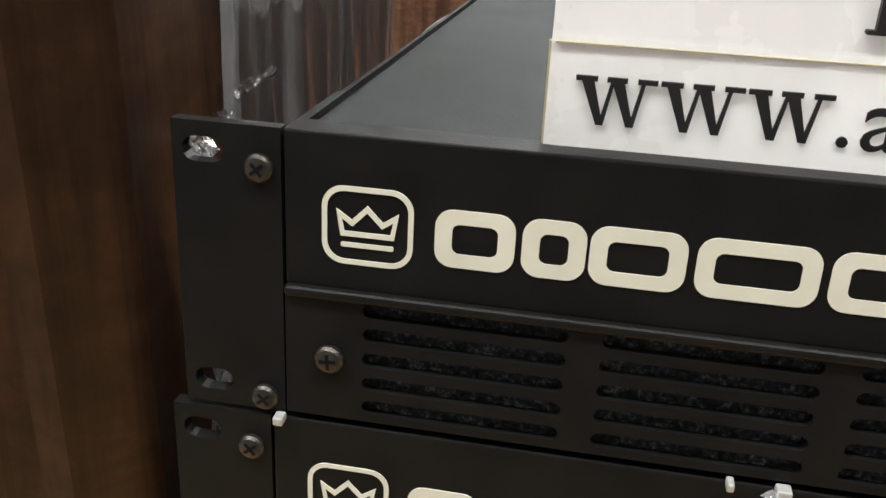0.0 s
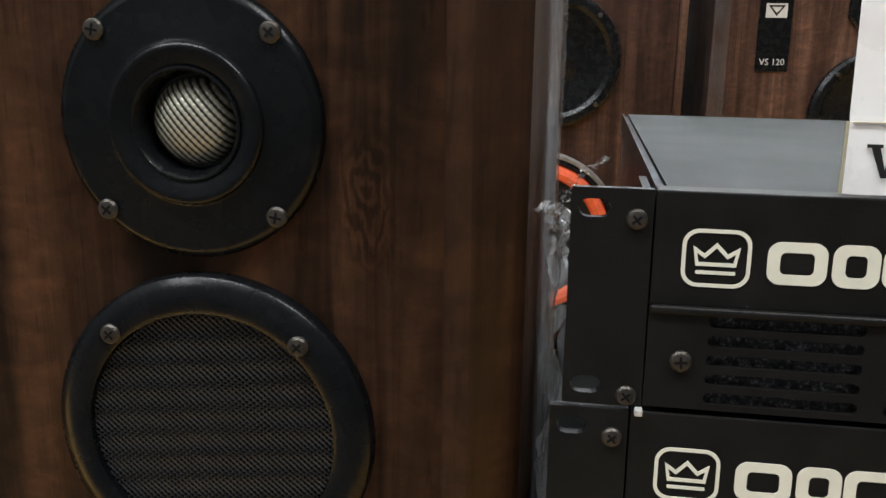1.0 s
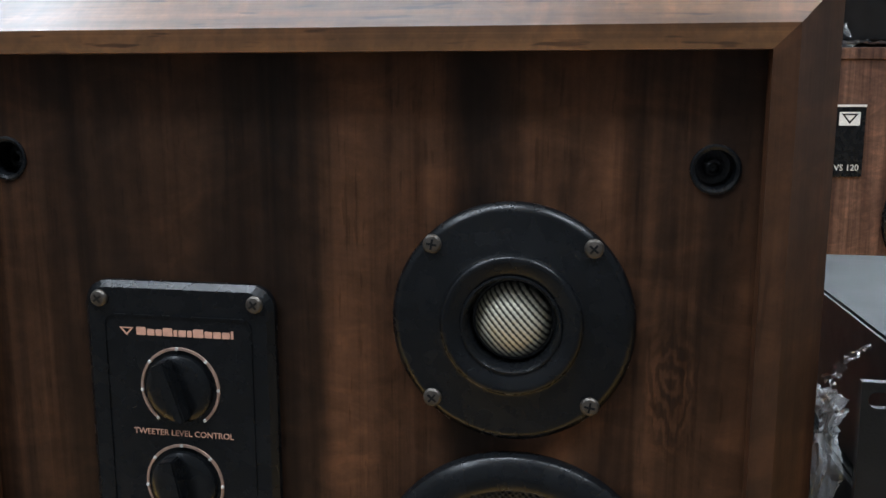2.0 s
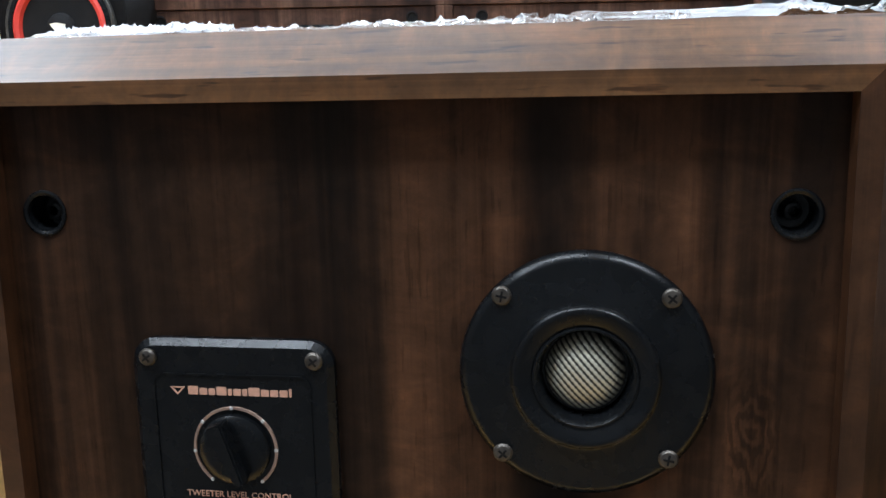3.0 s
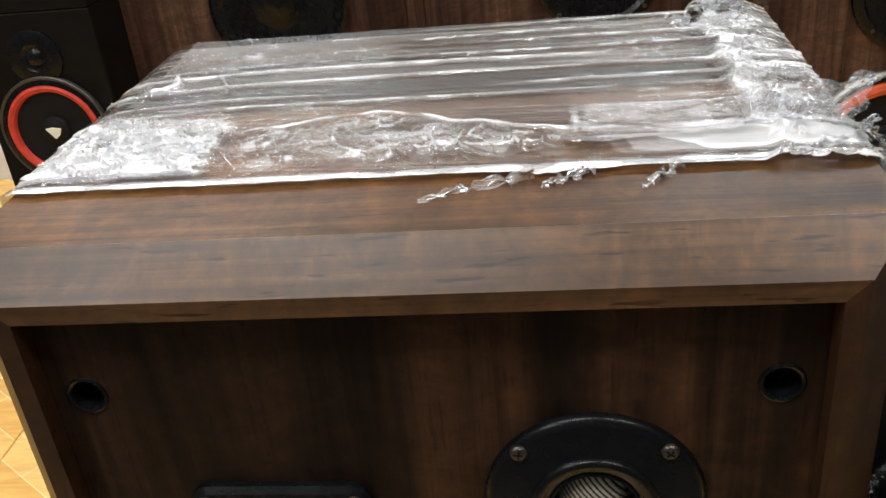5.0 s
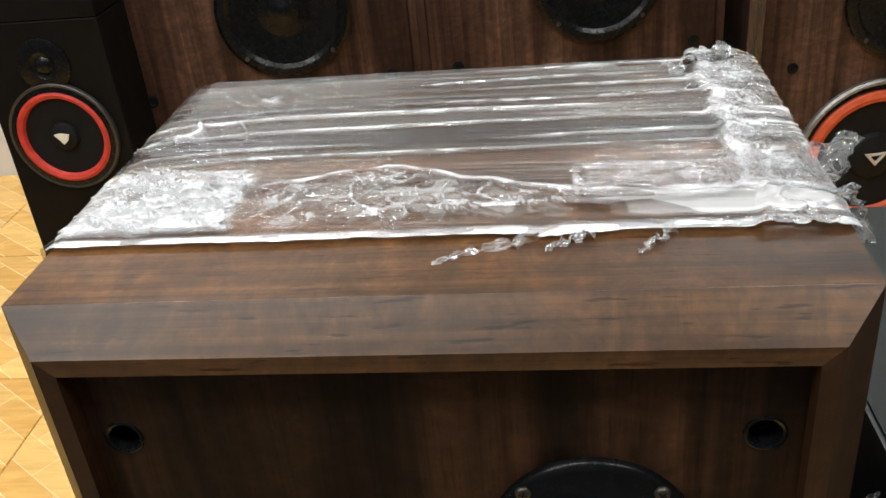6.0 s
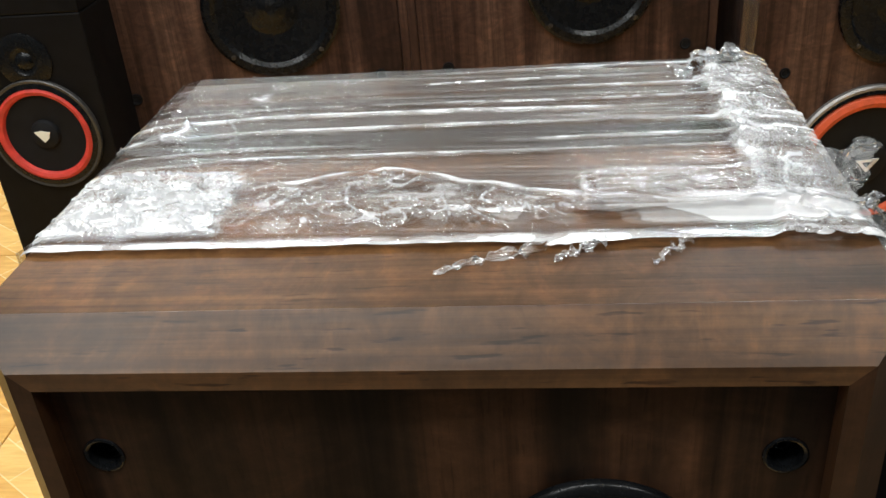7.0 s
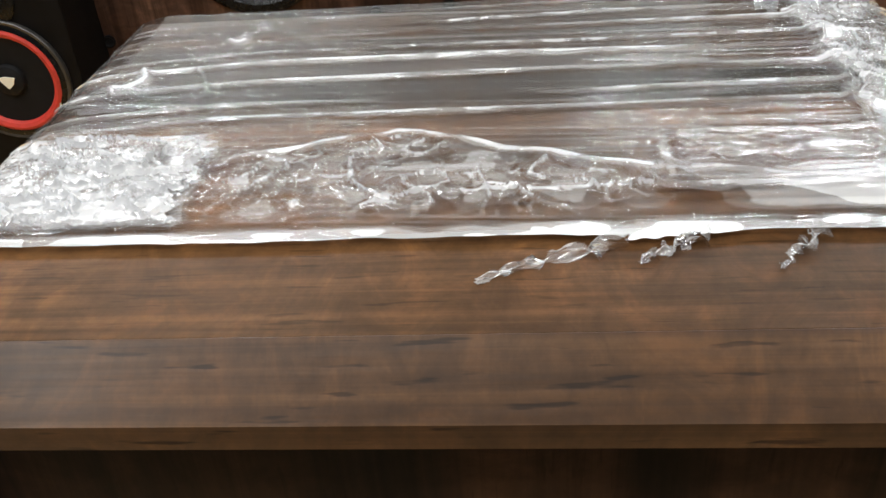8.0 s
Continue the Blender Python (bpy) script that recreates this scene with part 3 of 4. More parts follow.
def amplifier(z0, dx, dy, label):
    """A two-unit rack amplifier: chassis with a grey lid, ears, fascia above and a slotted intake below."""
    h = 0.0826
    amp = holder("power_amplifier", (dx, dy, z0), 0, label, "amplifier", "stacked amplifiers")
    amp.matrix_basis = pose(dx, dy, z0, TIP)
    yf = 0.006
    part("chassis", boxed(CH0 + 0.0015, yf + 0.014, 0.002, CH1, 0.425, h - 0.0030), BLACK_PAINT, amp)
    lid = boxed(CH0 + 0.0045, yf + 0.006, h - 0.0030, CH1 - 0.002, 0.423, h - 0.0012)
    part("lid", lid, LID_GREY, amp, "dark grey painted steel lid")
    part("lid_lip", boxed(CH0, yf + 0.002, h - 0.016, CH0 + 0.0016, 0.4245, h - 0.0008), BLACK_PAINT, amp)
    fascia = boxed(CH0 - 0.0005, yf, 0.0400, CH1, yf + 0.012, h, bevel=0.0007)
    part("fascia", fascia, BLACK_PAINT, amp, "black upper fascia")
    slots = []
    for g in range(6):
        gx = -0.0714 + g * 0.0632
        for i in range(5):
            slots.append((gx, gx + 0.0545, 0.0350 - i * 0.0074, 0.0044))
    bm = slotted_plate(bmesh.new(), CH0 - 0.0005, 0.0008, CH1, 0.0385, yf - 0.0008, yf + 0.0016, slots)
    intake = part("intake_panel", bm, BLACK_PAINT, amp, "black intake panel with five rows of slots")
    rim = boxed(CH0 - 0.0005, yf - 0.0026, 0.0372, CH1, yf + 0.003, 0.0404, bevel=0.0013, seg=3)
    part("ridge", rim, BLACK_PAINT, intake)
    part("dust_filter", boxed(CH0 + 0.004, yf + 0.0030, 0.0020, CH1 - 0.004, yf + 0.0062, 0.0372), FOAM, amp, "dusty open-cell foam filter")
    screw("screw", -0.0805, yf - 0.0008, 0.0194, 0.0041, intake, STEEL, 5)
    for side in (0, 1):
        e0, e1 = (AX0, CH0 - 0.0012) if side == 0 else (CH1 + 0.0012, AX1)
        bm = bmesh.new()
        sx = e0 + 0.0085 if side == 0 else e1 - 0.0085
        zs = (0.0075, h - 0.0075)
        yb = yf + 0.0042
        # ear plate built round its two open slots
        a, b = sx - 0.0058, sx + 0.0058
        r = 0.0034
        box(bm, e0, yf - 0.0002, 0, a, yb, h)
        box(bm, b, yf - 0.0002, 0, e1, yb, h)
        lo = 0.0
        for zc in zs:
            box(bm, a, yf - 0.0002, lo, b, yb, zc - r)
            for s in (-1, 1):
                for q in (1, -1):
                    cx = (a + r) if s < 0 else (b - r)
                    arc = [(cx + s * r * math.cos(radians(t)), zc + q * r * math.sin(radians(t))) for t in (0, 30, 60, 90)]
                    prism(bm, [(a if s < 0 else b, zc + q * r)] + arc, yf - 0.0002, yb)
            lo = zc + r
        box(bm, a, yf - 0.0002, lo, b, yb, h)
        ear = part("rack_ear", bm, BLACK_PAINT, amp, "black steel rack ear with open slots")
        part("ear_flange", boxed((CH0 - 0.0042) if side == 0 else CH1 + 0.001, yb, 0.001, (CH0 - 0.001) if side == 0 else CH1 + 0.0042, yb + 0.055, h - 0.003), BLACK_PAINT, ear)
        for zz in (0.0042, h - 0.0110):
            screw("screw", -0.0995 if side == 0 else CH1 + 0.0080, yf - 0.0002, zz, 0.0039, ear, STEEL, 40)
    # maker's mark: rounded badge frame with a plain crown-like zigzag, and five plain rounded frames
    yt, ys = yf - 0.00035, yf + 0.0004
    mark = bmesh.new()
    prism(mark, rounded(-0.0828, 0.0478, -0.0586, 0.0692, 0.0058, 6), yt, ys, rounded(-0.0814, 0.0492, -0.0600, 0.0678, 0.0046, 6))
    prism(mark, [(-0.0790, 0.0630), (-0.0778, 0.0556), (-0.0636, 0.0556), (-0.0624, 0.0630), (-0.0666, 0.0602), (-0.0707, 0.0644), (-0.0748, 0.0602)], yt, ys,
          [(-0.0775, 0.0604), (-0.0768, 0.0570), (-0.0646, 0.0570), (-0.0639, 0.0604), (-0.0668, 0.0584), (-0.0707, 0.0624), (-0.0746, 0.0584)])
    prism(mark, rounded(-0.0777, 0.0526, -0.0637, 0.0539, 0.0004, 2), yt, ys)
    part("badge_mark", mark, CREAM, amp, "cream rounded-square mark")
    for a, b in ((-0.0530, -0.0325), (-0.0308, -0.0148), (-0.0140, 0.0096), (0.0118, 0.0408), (0.0430, 0.0668)):
        word = prism(bmesh.new(), rounded(a, 0.0502, b, 0.0658, 0.0046, 6), yt, ys, rounded(a + 0.0044, 0.0540, b - 0.0044, 0.0620, 0.0020, 6))
        part("maker_mark", word, CREAM, amp, "cream rounded shape")
    return amp


AMP_TOP = 0.6972
amplifier(AMP_TOP - 0.0826, -0.0019, -0.0010, "black rack power amplifier with cream print, dusty, on another")
amplifier(AMP_TOP - 0.0826 - 0.0842, -0.0062, -0.0054, "black rack power amplifier with cream print, under another")
STAND_TOP = AMP_TOP - 0.0826 - 0.0842
stand = holder("equipment_stand", (0.11, 0, STAND_TOP), 0, "plain black equipment stand under the amplifiers, leaning slightly", "stand")
stand.matrix_basis = pose(0.11, 0, STAND_TOP, TIP)
part("stand_top", boxed(-0.25, 0.004, -0.024, 0.25, 0.44, 0, bevel=0.002), BLACK_MATT, stand)
for lx in (-0.23, 0.23):
    for ly in (0.025, 0.415):
        fall = (STAND_TOP - FLOOR - ly * math.sin(radians(-TIP))) / math.cos(radians(TIP)) - 0.001
        part("leg", boxed(lx - 0.018, ly - 0.018, -fall, lx + 0.018, ly + 0.018, -0.024), BLACK_MATT, stand)
# scraps of film and chips of paint left along the edge between the amplifiers
for cx, w in ((0.0385, 0.004), (0.026, 0.002), (-0.098, 0.003)):
    bm = boxed(cx, 0.0000, AMP_TOP - 0.0850, cx + w, 0.0042, AMP_TOP - 0.0824, bevel=0.0006)
    tagged(part("paint_chip", bm, SILVER_PRINT), "pale scuffed chip on the amplifier's edge", "chip")

def bent_shred():
    bm = bmesh.new()
    rows = []
    for i in range(15):
        t = i / 14
        x, z = 0.0355 + 0.008 * math.sin(t * 1.7), AMP_TOP - 0.0826 - 0.016 * t * t
        y = -0.0005 - 0.006 * math.sin(t * 2.6)
        rows.append([bm.verts.new((x + w, y + 0.0006 * math.sin(i + w * 900), z + w * 0.5)) for w in (-0.0014, -0.0004, 0.0006, 0.0016)])
    for A, B in zip(rows, rows[1:]):
        for k in range(3):
            bm.faces.new((A[k], A[k + 1], B[k + 1], B[k]))
    return bm


tagged(part("film_shred", bent_shred(), FILM_LAYERS, None, "", True), "curled shred of film caught between the amplifiers", "plastic film")

# ---- the printed sign ----
SX, SY, SZ = -0.0303, 0.0170, AMP_TOP - 0.0018
sign = holder("printed_sign", (SX, SY, SZ), 0, "folded white laminated sign with black lettering standing on the amplifier", "sign")


def sign_board():
    bm = bmesh.new()
    w, prof = 0.42, [(0.0, 0.0), (0.0265, 0.0004), (0.0280, 0.0012), (0.0292, 0.0016), (0.0600, 0.0040), (0.1000, 0.0075), (0.1600, 0.0130)]
    nx = 24
    rows = []
    for z, y in prof:
        rows.append([bm.verts.new((w * i / nx, y + 0.0004 * math.sin(i * 0.9 + z * 60) * (0.4 + z * 3) - (0.0003 * (1 - i / 1.5) if i < 1.5 and z == 0 else 0), z + (0.0006 * (2 - i) if i < 2 and z == 0 else 0))) for i in range(nx + 1)])
    for A, B in zip(rows, rows[1:]):
        for i in range(nx):
            bm.faces.new((A[i], A[i + 1], B[i + 1], B[i]))
    bmesh.ops.solidify(bm, geom=bm.faces[:], thickness=0.0022)
    return bm


board = part("board", sign_board(), PAPER, sign, "white laminated board with a crease", True)
part("board_edge", boxed(-0.0006, 0.0008, 0.0, 0.0, 0.0026, 0.0265), PAPER_EDGE_SHADE, sign, "yellowed left edge")
# Thin darker strip drawn in as the crease's shadow.
part("crease_shade", boxed(0.001, -0.0004, 0.0264, 0.418, 0.0008, 0.0267), PAPER_EDGE_SHADE, sign)


def serif_w(bm, x, z, w, h, y):
    t, n, s = 0.0030 * h / 0.0113, 0.0009, 0.0006
    for a in (0.0, 0.42):
        x0 = x + a * w
        prism(bm, [(x0, z + h), (x0 + t, z + h), (x0 + 0.205 * w + t * 0.9, z), (x0 + 0.205 * w + t * 0.3, z)], y, y + 0.0008)
        xr = x0 + 0.42 * w
        prism(bm, [(xr, z + h), (xr + n, z + h), (x0 + 0.205 * w + t * 0.9, z), (x0 + 0.205 * w + t * 0.5, z)], y + 0.00005, y + 0.0008)
    for a, l in ((-0.07, 0.30), (0.36, 0.28), (0.78, 0.27)):
        prism(bm, [(x + a * w, z + h - s), (x + (a + l) * w, z + h - s), (x + (a + l) * w, z + h + s), (x + a * w, z + h + s)], y - 0.00005, y + 0.0008)


for i in range(3):
    wr = bmesh.new()
    serif_w(wr, 0.0078 + i * 0.0200, 0.0073, 0.0172, 0.0112, -0.0008)
    part("writing", wr, INK, sign, "bold black serif letter")
part("writing", turned(0.0692, 0.0083, [(0.0013, 0.0004), (0.0013, -0.0007), (0, -0.0007)], 18), INK, sign)
text_part("writing", "a", 0.0725, -0.0004, 0.0068, 0.0225, INK, sign, False)
bar = bmesh.new()
prism(bar, rounded(0.0712, 0.0340, 0.0738, 0.0510, 0.0003, 2), -0.0004, 0.0016)
prism(bar, rounded(0.0692, 0.0332, 0.0758, 0.0342, 0.0003, 2), -0.0005, 0.0016)
prism(bar, rounded(0.0930, 0.0332, 0.1500, 0.0510, 0.0010, 2), -0.0002, 0.0016)
part("writing_bar", bar, INK, sign)

# ---- the row of reddish walnut speakers ----
SLOPE = math.degrees(math.atan(0.18))


def driver_screws(parent, cx, cz, r, y, n, size, a0=45):
    for i in range(n):
        a = radians(a0 + 360 * i / n)
        part("screw", turned(cx + r * math.cos(a), cz + r * math.sin(a), [(size, y), (size * 0.8, y - size * 0.5), (0, y - size * 0.6)], 12), STEEL, parent, "", True)


def flat_top_ring(r, cut, n=72):
    pts = []
    for i in range(n):
        a = 2 * math.pi * i / n
        pts.append((r * math.cos(a), min(r * math.sin(a), cut)))
    return pts


def loft(rings):
    """Join rings of (x, z) points at given y into one skin, closing the last."""
    bm = bmesh.new()
    rows = [[bm.verts.new((x, y, z)) for x, z in pts] for y, pts in rings]
    for A, B in zip(rows, rows[1:]):
        for i in range(len(A)):
            j = (i + 1) % len(A)
            bm.faces.new((A[i], A[j], B[j], B[i]))
    bm.faces.new(rows[-1])
    return bm


def shifted(pts, cx, cz, k=1.0):
    return [(cx + x * k, cz + z * k) for x, z in pts]


def row_speaker(x, dz, label, trim=0.0):
    """A large three-way speaker with badge, horn tweeter, flat-topped midrange and an orange-edged woofer."""
    y = 1.42 + 0.18 * x
    W, D, top = 0.578, 0.40, 0.985 - FLOOR + dz
    sp = holder("walnut_speaker", (x, y, FLOOR), SLOPE, label, "speaker", "row of walnut speakers")
    z = lambda v: v - FLOOR + dz
    bm = boxed(trim, 0.012, 0, W, D, top, bevel=0.002)
    part("cabinet", bm, ROW_WOOD, sp)
    part("baffle", boxed(trim + 0.016, 0.004, 0.016, W - 0.016, 0.0121, top - 0.022, bevel=0.001), ROW_WOOD, sp, "reddish walnut front board with vertical grain")
    part("top_strip", boxed(trim, 0.0, top - 0.0215, W, 0.0119, top - 0.0005, bevel=0.001), ROW_WOOD, sp)
    for sx in (trim, W - 0.0155):
        part("side_strip", boxed(sx, 0.0, 0.0, sx + 0.0155, 0.0119, top - 0.022, bevel=0.001), ROW_WOOD, sp)
    for u in (0.068, 0.520):
        for zz in (0.943, 0.521 if not trim else 0.541):
            u += (0.017 if zz > 0.9 else 0.040) if trim and u < 0.3 else 0
            part("grille_socket", turned(u, z(zz), [(0.011, 0.004), (0.011, 0.0015), (0.0085, 0.001), (0.0065, 0.003), (0, 0.0035)], 24), BLACK_MATT, sp, "", True)
    bd = part("badge", boxed(0.110, 0.001, z(0.746), 0.170, 0.0042, z(0.876), bevel=0.0008), BLACK_PLASTIC, sp, "black badge with silver edge and print")
    part("badge_edge", boxed(0.110, 0.0002, z(0.8765), 0.170, 0.0042, z(0.8805)), SILVER_PRINT, bd)
    lg = bmesh.new()
    prism(lg, rounded(0.1205, z(0.842), 0.1595, z(0.867), 0.001, 2), 0.0004, 0.0012)
    part("badge_mark", lg, SILVER_PRINT, bd)
    tri = bmesh.new()
    prism(tri, [(0.124, z(0.864)), (0.140, z(0.845)), (0.156, z(0.864))], 0.0001, 0.0008, [(0.130, z(0.861)), (0.140, z(0.850)), (0.150, z(0.861))])
    part("badge_triangle", tri, BLACK_PLASTIC, bd)
    text_part("writing", "VS 120", 0.140, 0.0009, z(0.758), 0.0165, SILVER_PRINT, bd)
    # horn tweeter with clipped corners
    tx, tz = 0.338, z(0.872)
    octo = [(0.066 * a, 0.066 * b) for a, b in ((1, 0.45), (0.6, 0.92), (-0.6, 0.92), (-1, 0.45), (-1, -0.45), (-0.6, -0.92), (0.6, -0.92), (1, -0.45))]
    tw = part("tweeter", loft([(0.004, shifted(octo, tx, tz)), (-0.002, shifted(octo, tx, tz)), (-0.006, shifted(octo, tx, tz, 0.94)), (-0.006, shifted(octo, tx, tz, 0.72)), (0.0032, shifted(octo, tx, tz, 0.34))]), BLACK_PLASTIC, sp, "black horn tweeter with clipped corners")
    part("dome", turned(tx, tz, [(0.018, 0.003), (0.014, -0.002), (0.007, -0.005), (0, -0.006)], 24), BLACK_PLASTIC, tw, "", True)
    driver_screws(tw, tx, tz, 0.052, -0.006, 4, 0.004)
    # midrange
    mx, mz = 0.338, z(0.664)
    ring = flat_top_ring(0.122, 0.112)
    md = part("midrange", loft([(0.004, shifted(ring, mx, mz)), (-0.006, shifted(ring, mx, mz)), (-0.011, shifted(ring, mx, mz, 0.95)), (-0.011, shifted(ring, mx, mz, 0.86)), (-0.004, shifted(ring, mx, mz, 0.80)), (0.002, shifted(ring, mx, mz, 0.40)), (-0.002, shifted(ring, mx, mz, 0.22)), (-0.008, shifted(ring, mx, mz, 0.08))]), BLACK_PLASTIC, sp, "round black midrange with a flat-cut top")
    driver_screws(md, mx, mz, 0.1115, -0.011, 4, 0.0045)
    # woofer
    wx, wz = 0.312, z(0.332)
    wf = part("woofer", turned(wx, wz, [(0.167, 0.004), (0.167, -0.004), (0.163, -0.009), (0.158, -0.009), (0.156, -0.004)], 72), RIM_GREY, sp, "large black woofer with a grey rim", True)
    part("gasket", turned(wx, wz, [(0.1575, -0.006), (0.150, -0.008), (0.146, -0.002)], 72), BLACK_PLASTIC, wf, "", True)
    part("surround", turned(wx, wz, [(0.147, -0.001), (0.142, -0.009), (0.132, -0.013), (0.122, -0.009), (0.118, 0.0005)], 72), RUBBER_ORANGE, wf, "orange foam surround", True)
    part("cone", turned(wx, wz, [(0.119, 0.0), (0.100, 0.0010), (0.050, 0.0022)], 64), CONE_BLACK, wf, "", True)
    cap = part("dust_cap", turned(wx, wz, [(0.052, 0.002), (0.046, -0.008), (0.028, -0.014), (0, -0.016)], 40), CONE_BLACK, wf, "", True)
    lg = bmesh.new()
    prism(lg, [(wx - 0.024, wz + 0.012), (wx, wz - 0.016), (wx + 0.024, wz + 0.012)], -0.0185, -0.012, [(wx - 0.012, wz + 0.007), (wx, wz - 0.007), (wx + 0.012, wz + 0.007)])
    part("cap_mark", lg, SILVER_PRINT, cap)
    return sp


row_speaker(-1.091, 0.0, "reddish walnut three-way speaker beside a black one")
row_speaker(-0.522, 0.0, "reddish walnut three-way speaker in the middle of the row")
row_speaker(0.066, -0.10, "reddish walnut three-way speaker with film hanging over its top", 0.026)

# ---- the stacked black speakers ----


def black_speaker(zb, height, upper, label):
    x0, x1, y = -1.266, -1.031, 1.12
    sp = holder("bookshelf_speaker", (x0, y, zb), 0, label, "speaker", "stacked black speakers")
    w = x1 - x0
    part("cabinet", boxed(0, 0.004, 0, w, 0.26, height, bevel=0.003), VINYL_BLACK, sp)
    wx = w / 2
    wz = 0.214 if upper else 0.507 - zb
    r = 0.100
    wf = part("woofer", turned(wx, wz, [(r, 0.004), (r, -0.003), (r - 0.0015, -0.005), (r - 0.006, -0.004)], 64), RIM_DARK, sp, "black woofer with a thin grey rim", True)
    part("gasket", turned(wx, wz, [(r - 0.005, -0.004), (r - 0.014, -0.006), (r - 0.017, 0.0)], 64), BLACK_PLASTIC, wf, "", True)
    part("surround", turned(wx, wz, [(0.088, 0.001), (0.085, -0.005), (0.080, -0.0075), (0.074, -0.005), (0.071, 0.002)], 64), RUBBER_RED, wf, "red foam surround", True)
    part("cone", turned(wx, wz, [(0.0715, 0.0015), (0.050, 0.0022), (0.026, 0.0030)], 56), CONE_BLACK, wf, "", True)
    cap = part("dust_cap", turned(wx, wz, [(0.027, 0.003), (0.024, -0.004), (0.014, -0.008), (0, -0.009)], 32), CONE_BLACK, wf, "", True)
    lg = bmesh.new()
    prism(lg, [(wx - 0.014, wz + 0.008), (wx - 0.002, wz + 0.010), (wx + 0.014, wz + 0.007), (wx + 0.010, wz - 0.004), (wx + 0.001, wz - 0.011), (wx - 0.006, wz - 0.002)], -0.0105, -0.006)
    part("cap_mark", lg, CREAM, cap, "worn cream mark")
    if upper:
        part("badge_bar", boxed(0.052, 0.0015, 0.071, 0.128, 0.0045, 0.079, bevel=0.0008), SILVER_PRINT, sp, "pale badge bar")
    else:
        tz = 0.638 - zb
        tw = part("tweeter", turned(wx, tz, [(0.048, 0.004), (0.048, 0.0015), (0.045, 0.0), (0.024, 0.0), (0.021, 0.0024), (0.016, 0.003)], 48), BLACK_PLASTIC, sp, "round black tweeter", True)
        part("dome", turned(wx, tz, [(0.016, 0.003), (0.012, -0.001), (0.006, -0.003), (0, -0.0035)], 28), BLACK_PLASTIC, tw, "", True)
        lg = bmesh.new()
        prism(lg, [(wx - 0.005, 0.600 - zb), (wx, 0.593 - zb), (wx + 0.005, 0.600 - zb)], 0.0032, 0.0042)
        part("small_mark", lg, CREAM, sp)
    return sp


black_speaker(FLOOR, 0.715 - FLOOR, False, "black vinyl two-way speaker with a red-edged woofer, on the floor")
black_speaker(0.7155, 0.42, True, "black vinyl speaker with a red-edged woofer, on another speaker")


def top_speaker():
    """A black speaker stacked on the last walnut one."""
    sp = holder("bookshelf_speaker", (0.10, 1.46, 0.8855), SLOPE, "black speaker with a red-edged woofer on a walnut one", "speaker", "stacked black speakers")
    part("cabinet", boxed(0.03, 0.004, 0.012, 0.50, 0.34, 0.62, bevel=0.003), VINYL_BLACK, sp)
    for fx in (0.06, 0.44):
        part("foot", boxed(fx, 0.02, 0.0, fx + 0.03, 0.30, 0.012), BLACK_MATT, sp)
    wx, wz = 0.265, 0.265
    wf = part("woofer", turned(wx, wz, [(0.196, 0.004), (0.196, -0.004), (0.190, -0.008), (0.184, 0.0)], 64), RIM_GREY, sp, "large woofer", True)
    part("surround", turned(wx, wz, [(0.185, 0.001), (0.178, -0.008), (0.168, -0.010), (0.156, -0.006), (0.152, 0.002)], 64), RUBBER_RED, wf, "red foam surround", True)
    part("cone", turned(wx, wz, [(0.153, 0.001), (0.1, 0.002), (0, 0.003)], 56), CONE_BLACK, wf, "", True)


top_speaker()

# ---- stretch wrap ----


def ridge(x, y, s):
    """Sharp folds: noise folded at its zero."""
    return 1 - abs(noise.noise(Vector((x, y, s)))) * 2


BANDS = [(0.115, 0.010), (0.40, 0.012), (0.46, 0.018), (0.56, 0.017), (0.65, 0.014), (0.71, 0.008), (0.80, 0.018), (0.86, 0.007), (0.94, 0.015)]
WAVE = [(0.22, 0.22), (0.31, 0.26), (0.42, 0.33), (0.50, 0.27), (0.58, 0.22), (0.66, 0.17), (0.80, 0.13), (1.01, 0.10)]


def wave_line(gx):
    """How far back the long loose fold runs, along the cabinet's width."""
    for (a, p), (b, q) in zip(WAVE, WAVE[1:]):
        if gx <= b:
            return p + (q - p) * max(0, gx - a) / (b - a)
    return WAVE[-1][1]


def soft(a, b, v):
    t = min(1, max(0, (v - a) / (b - a)))
    return t * t * (3 - 2 * t)


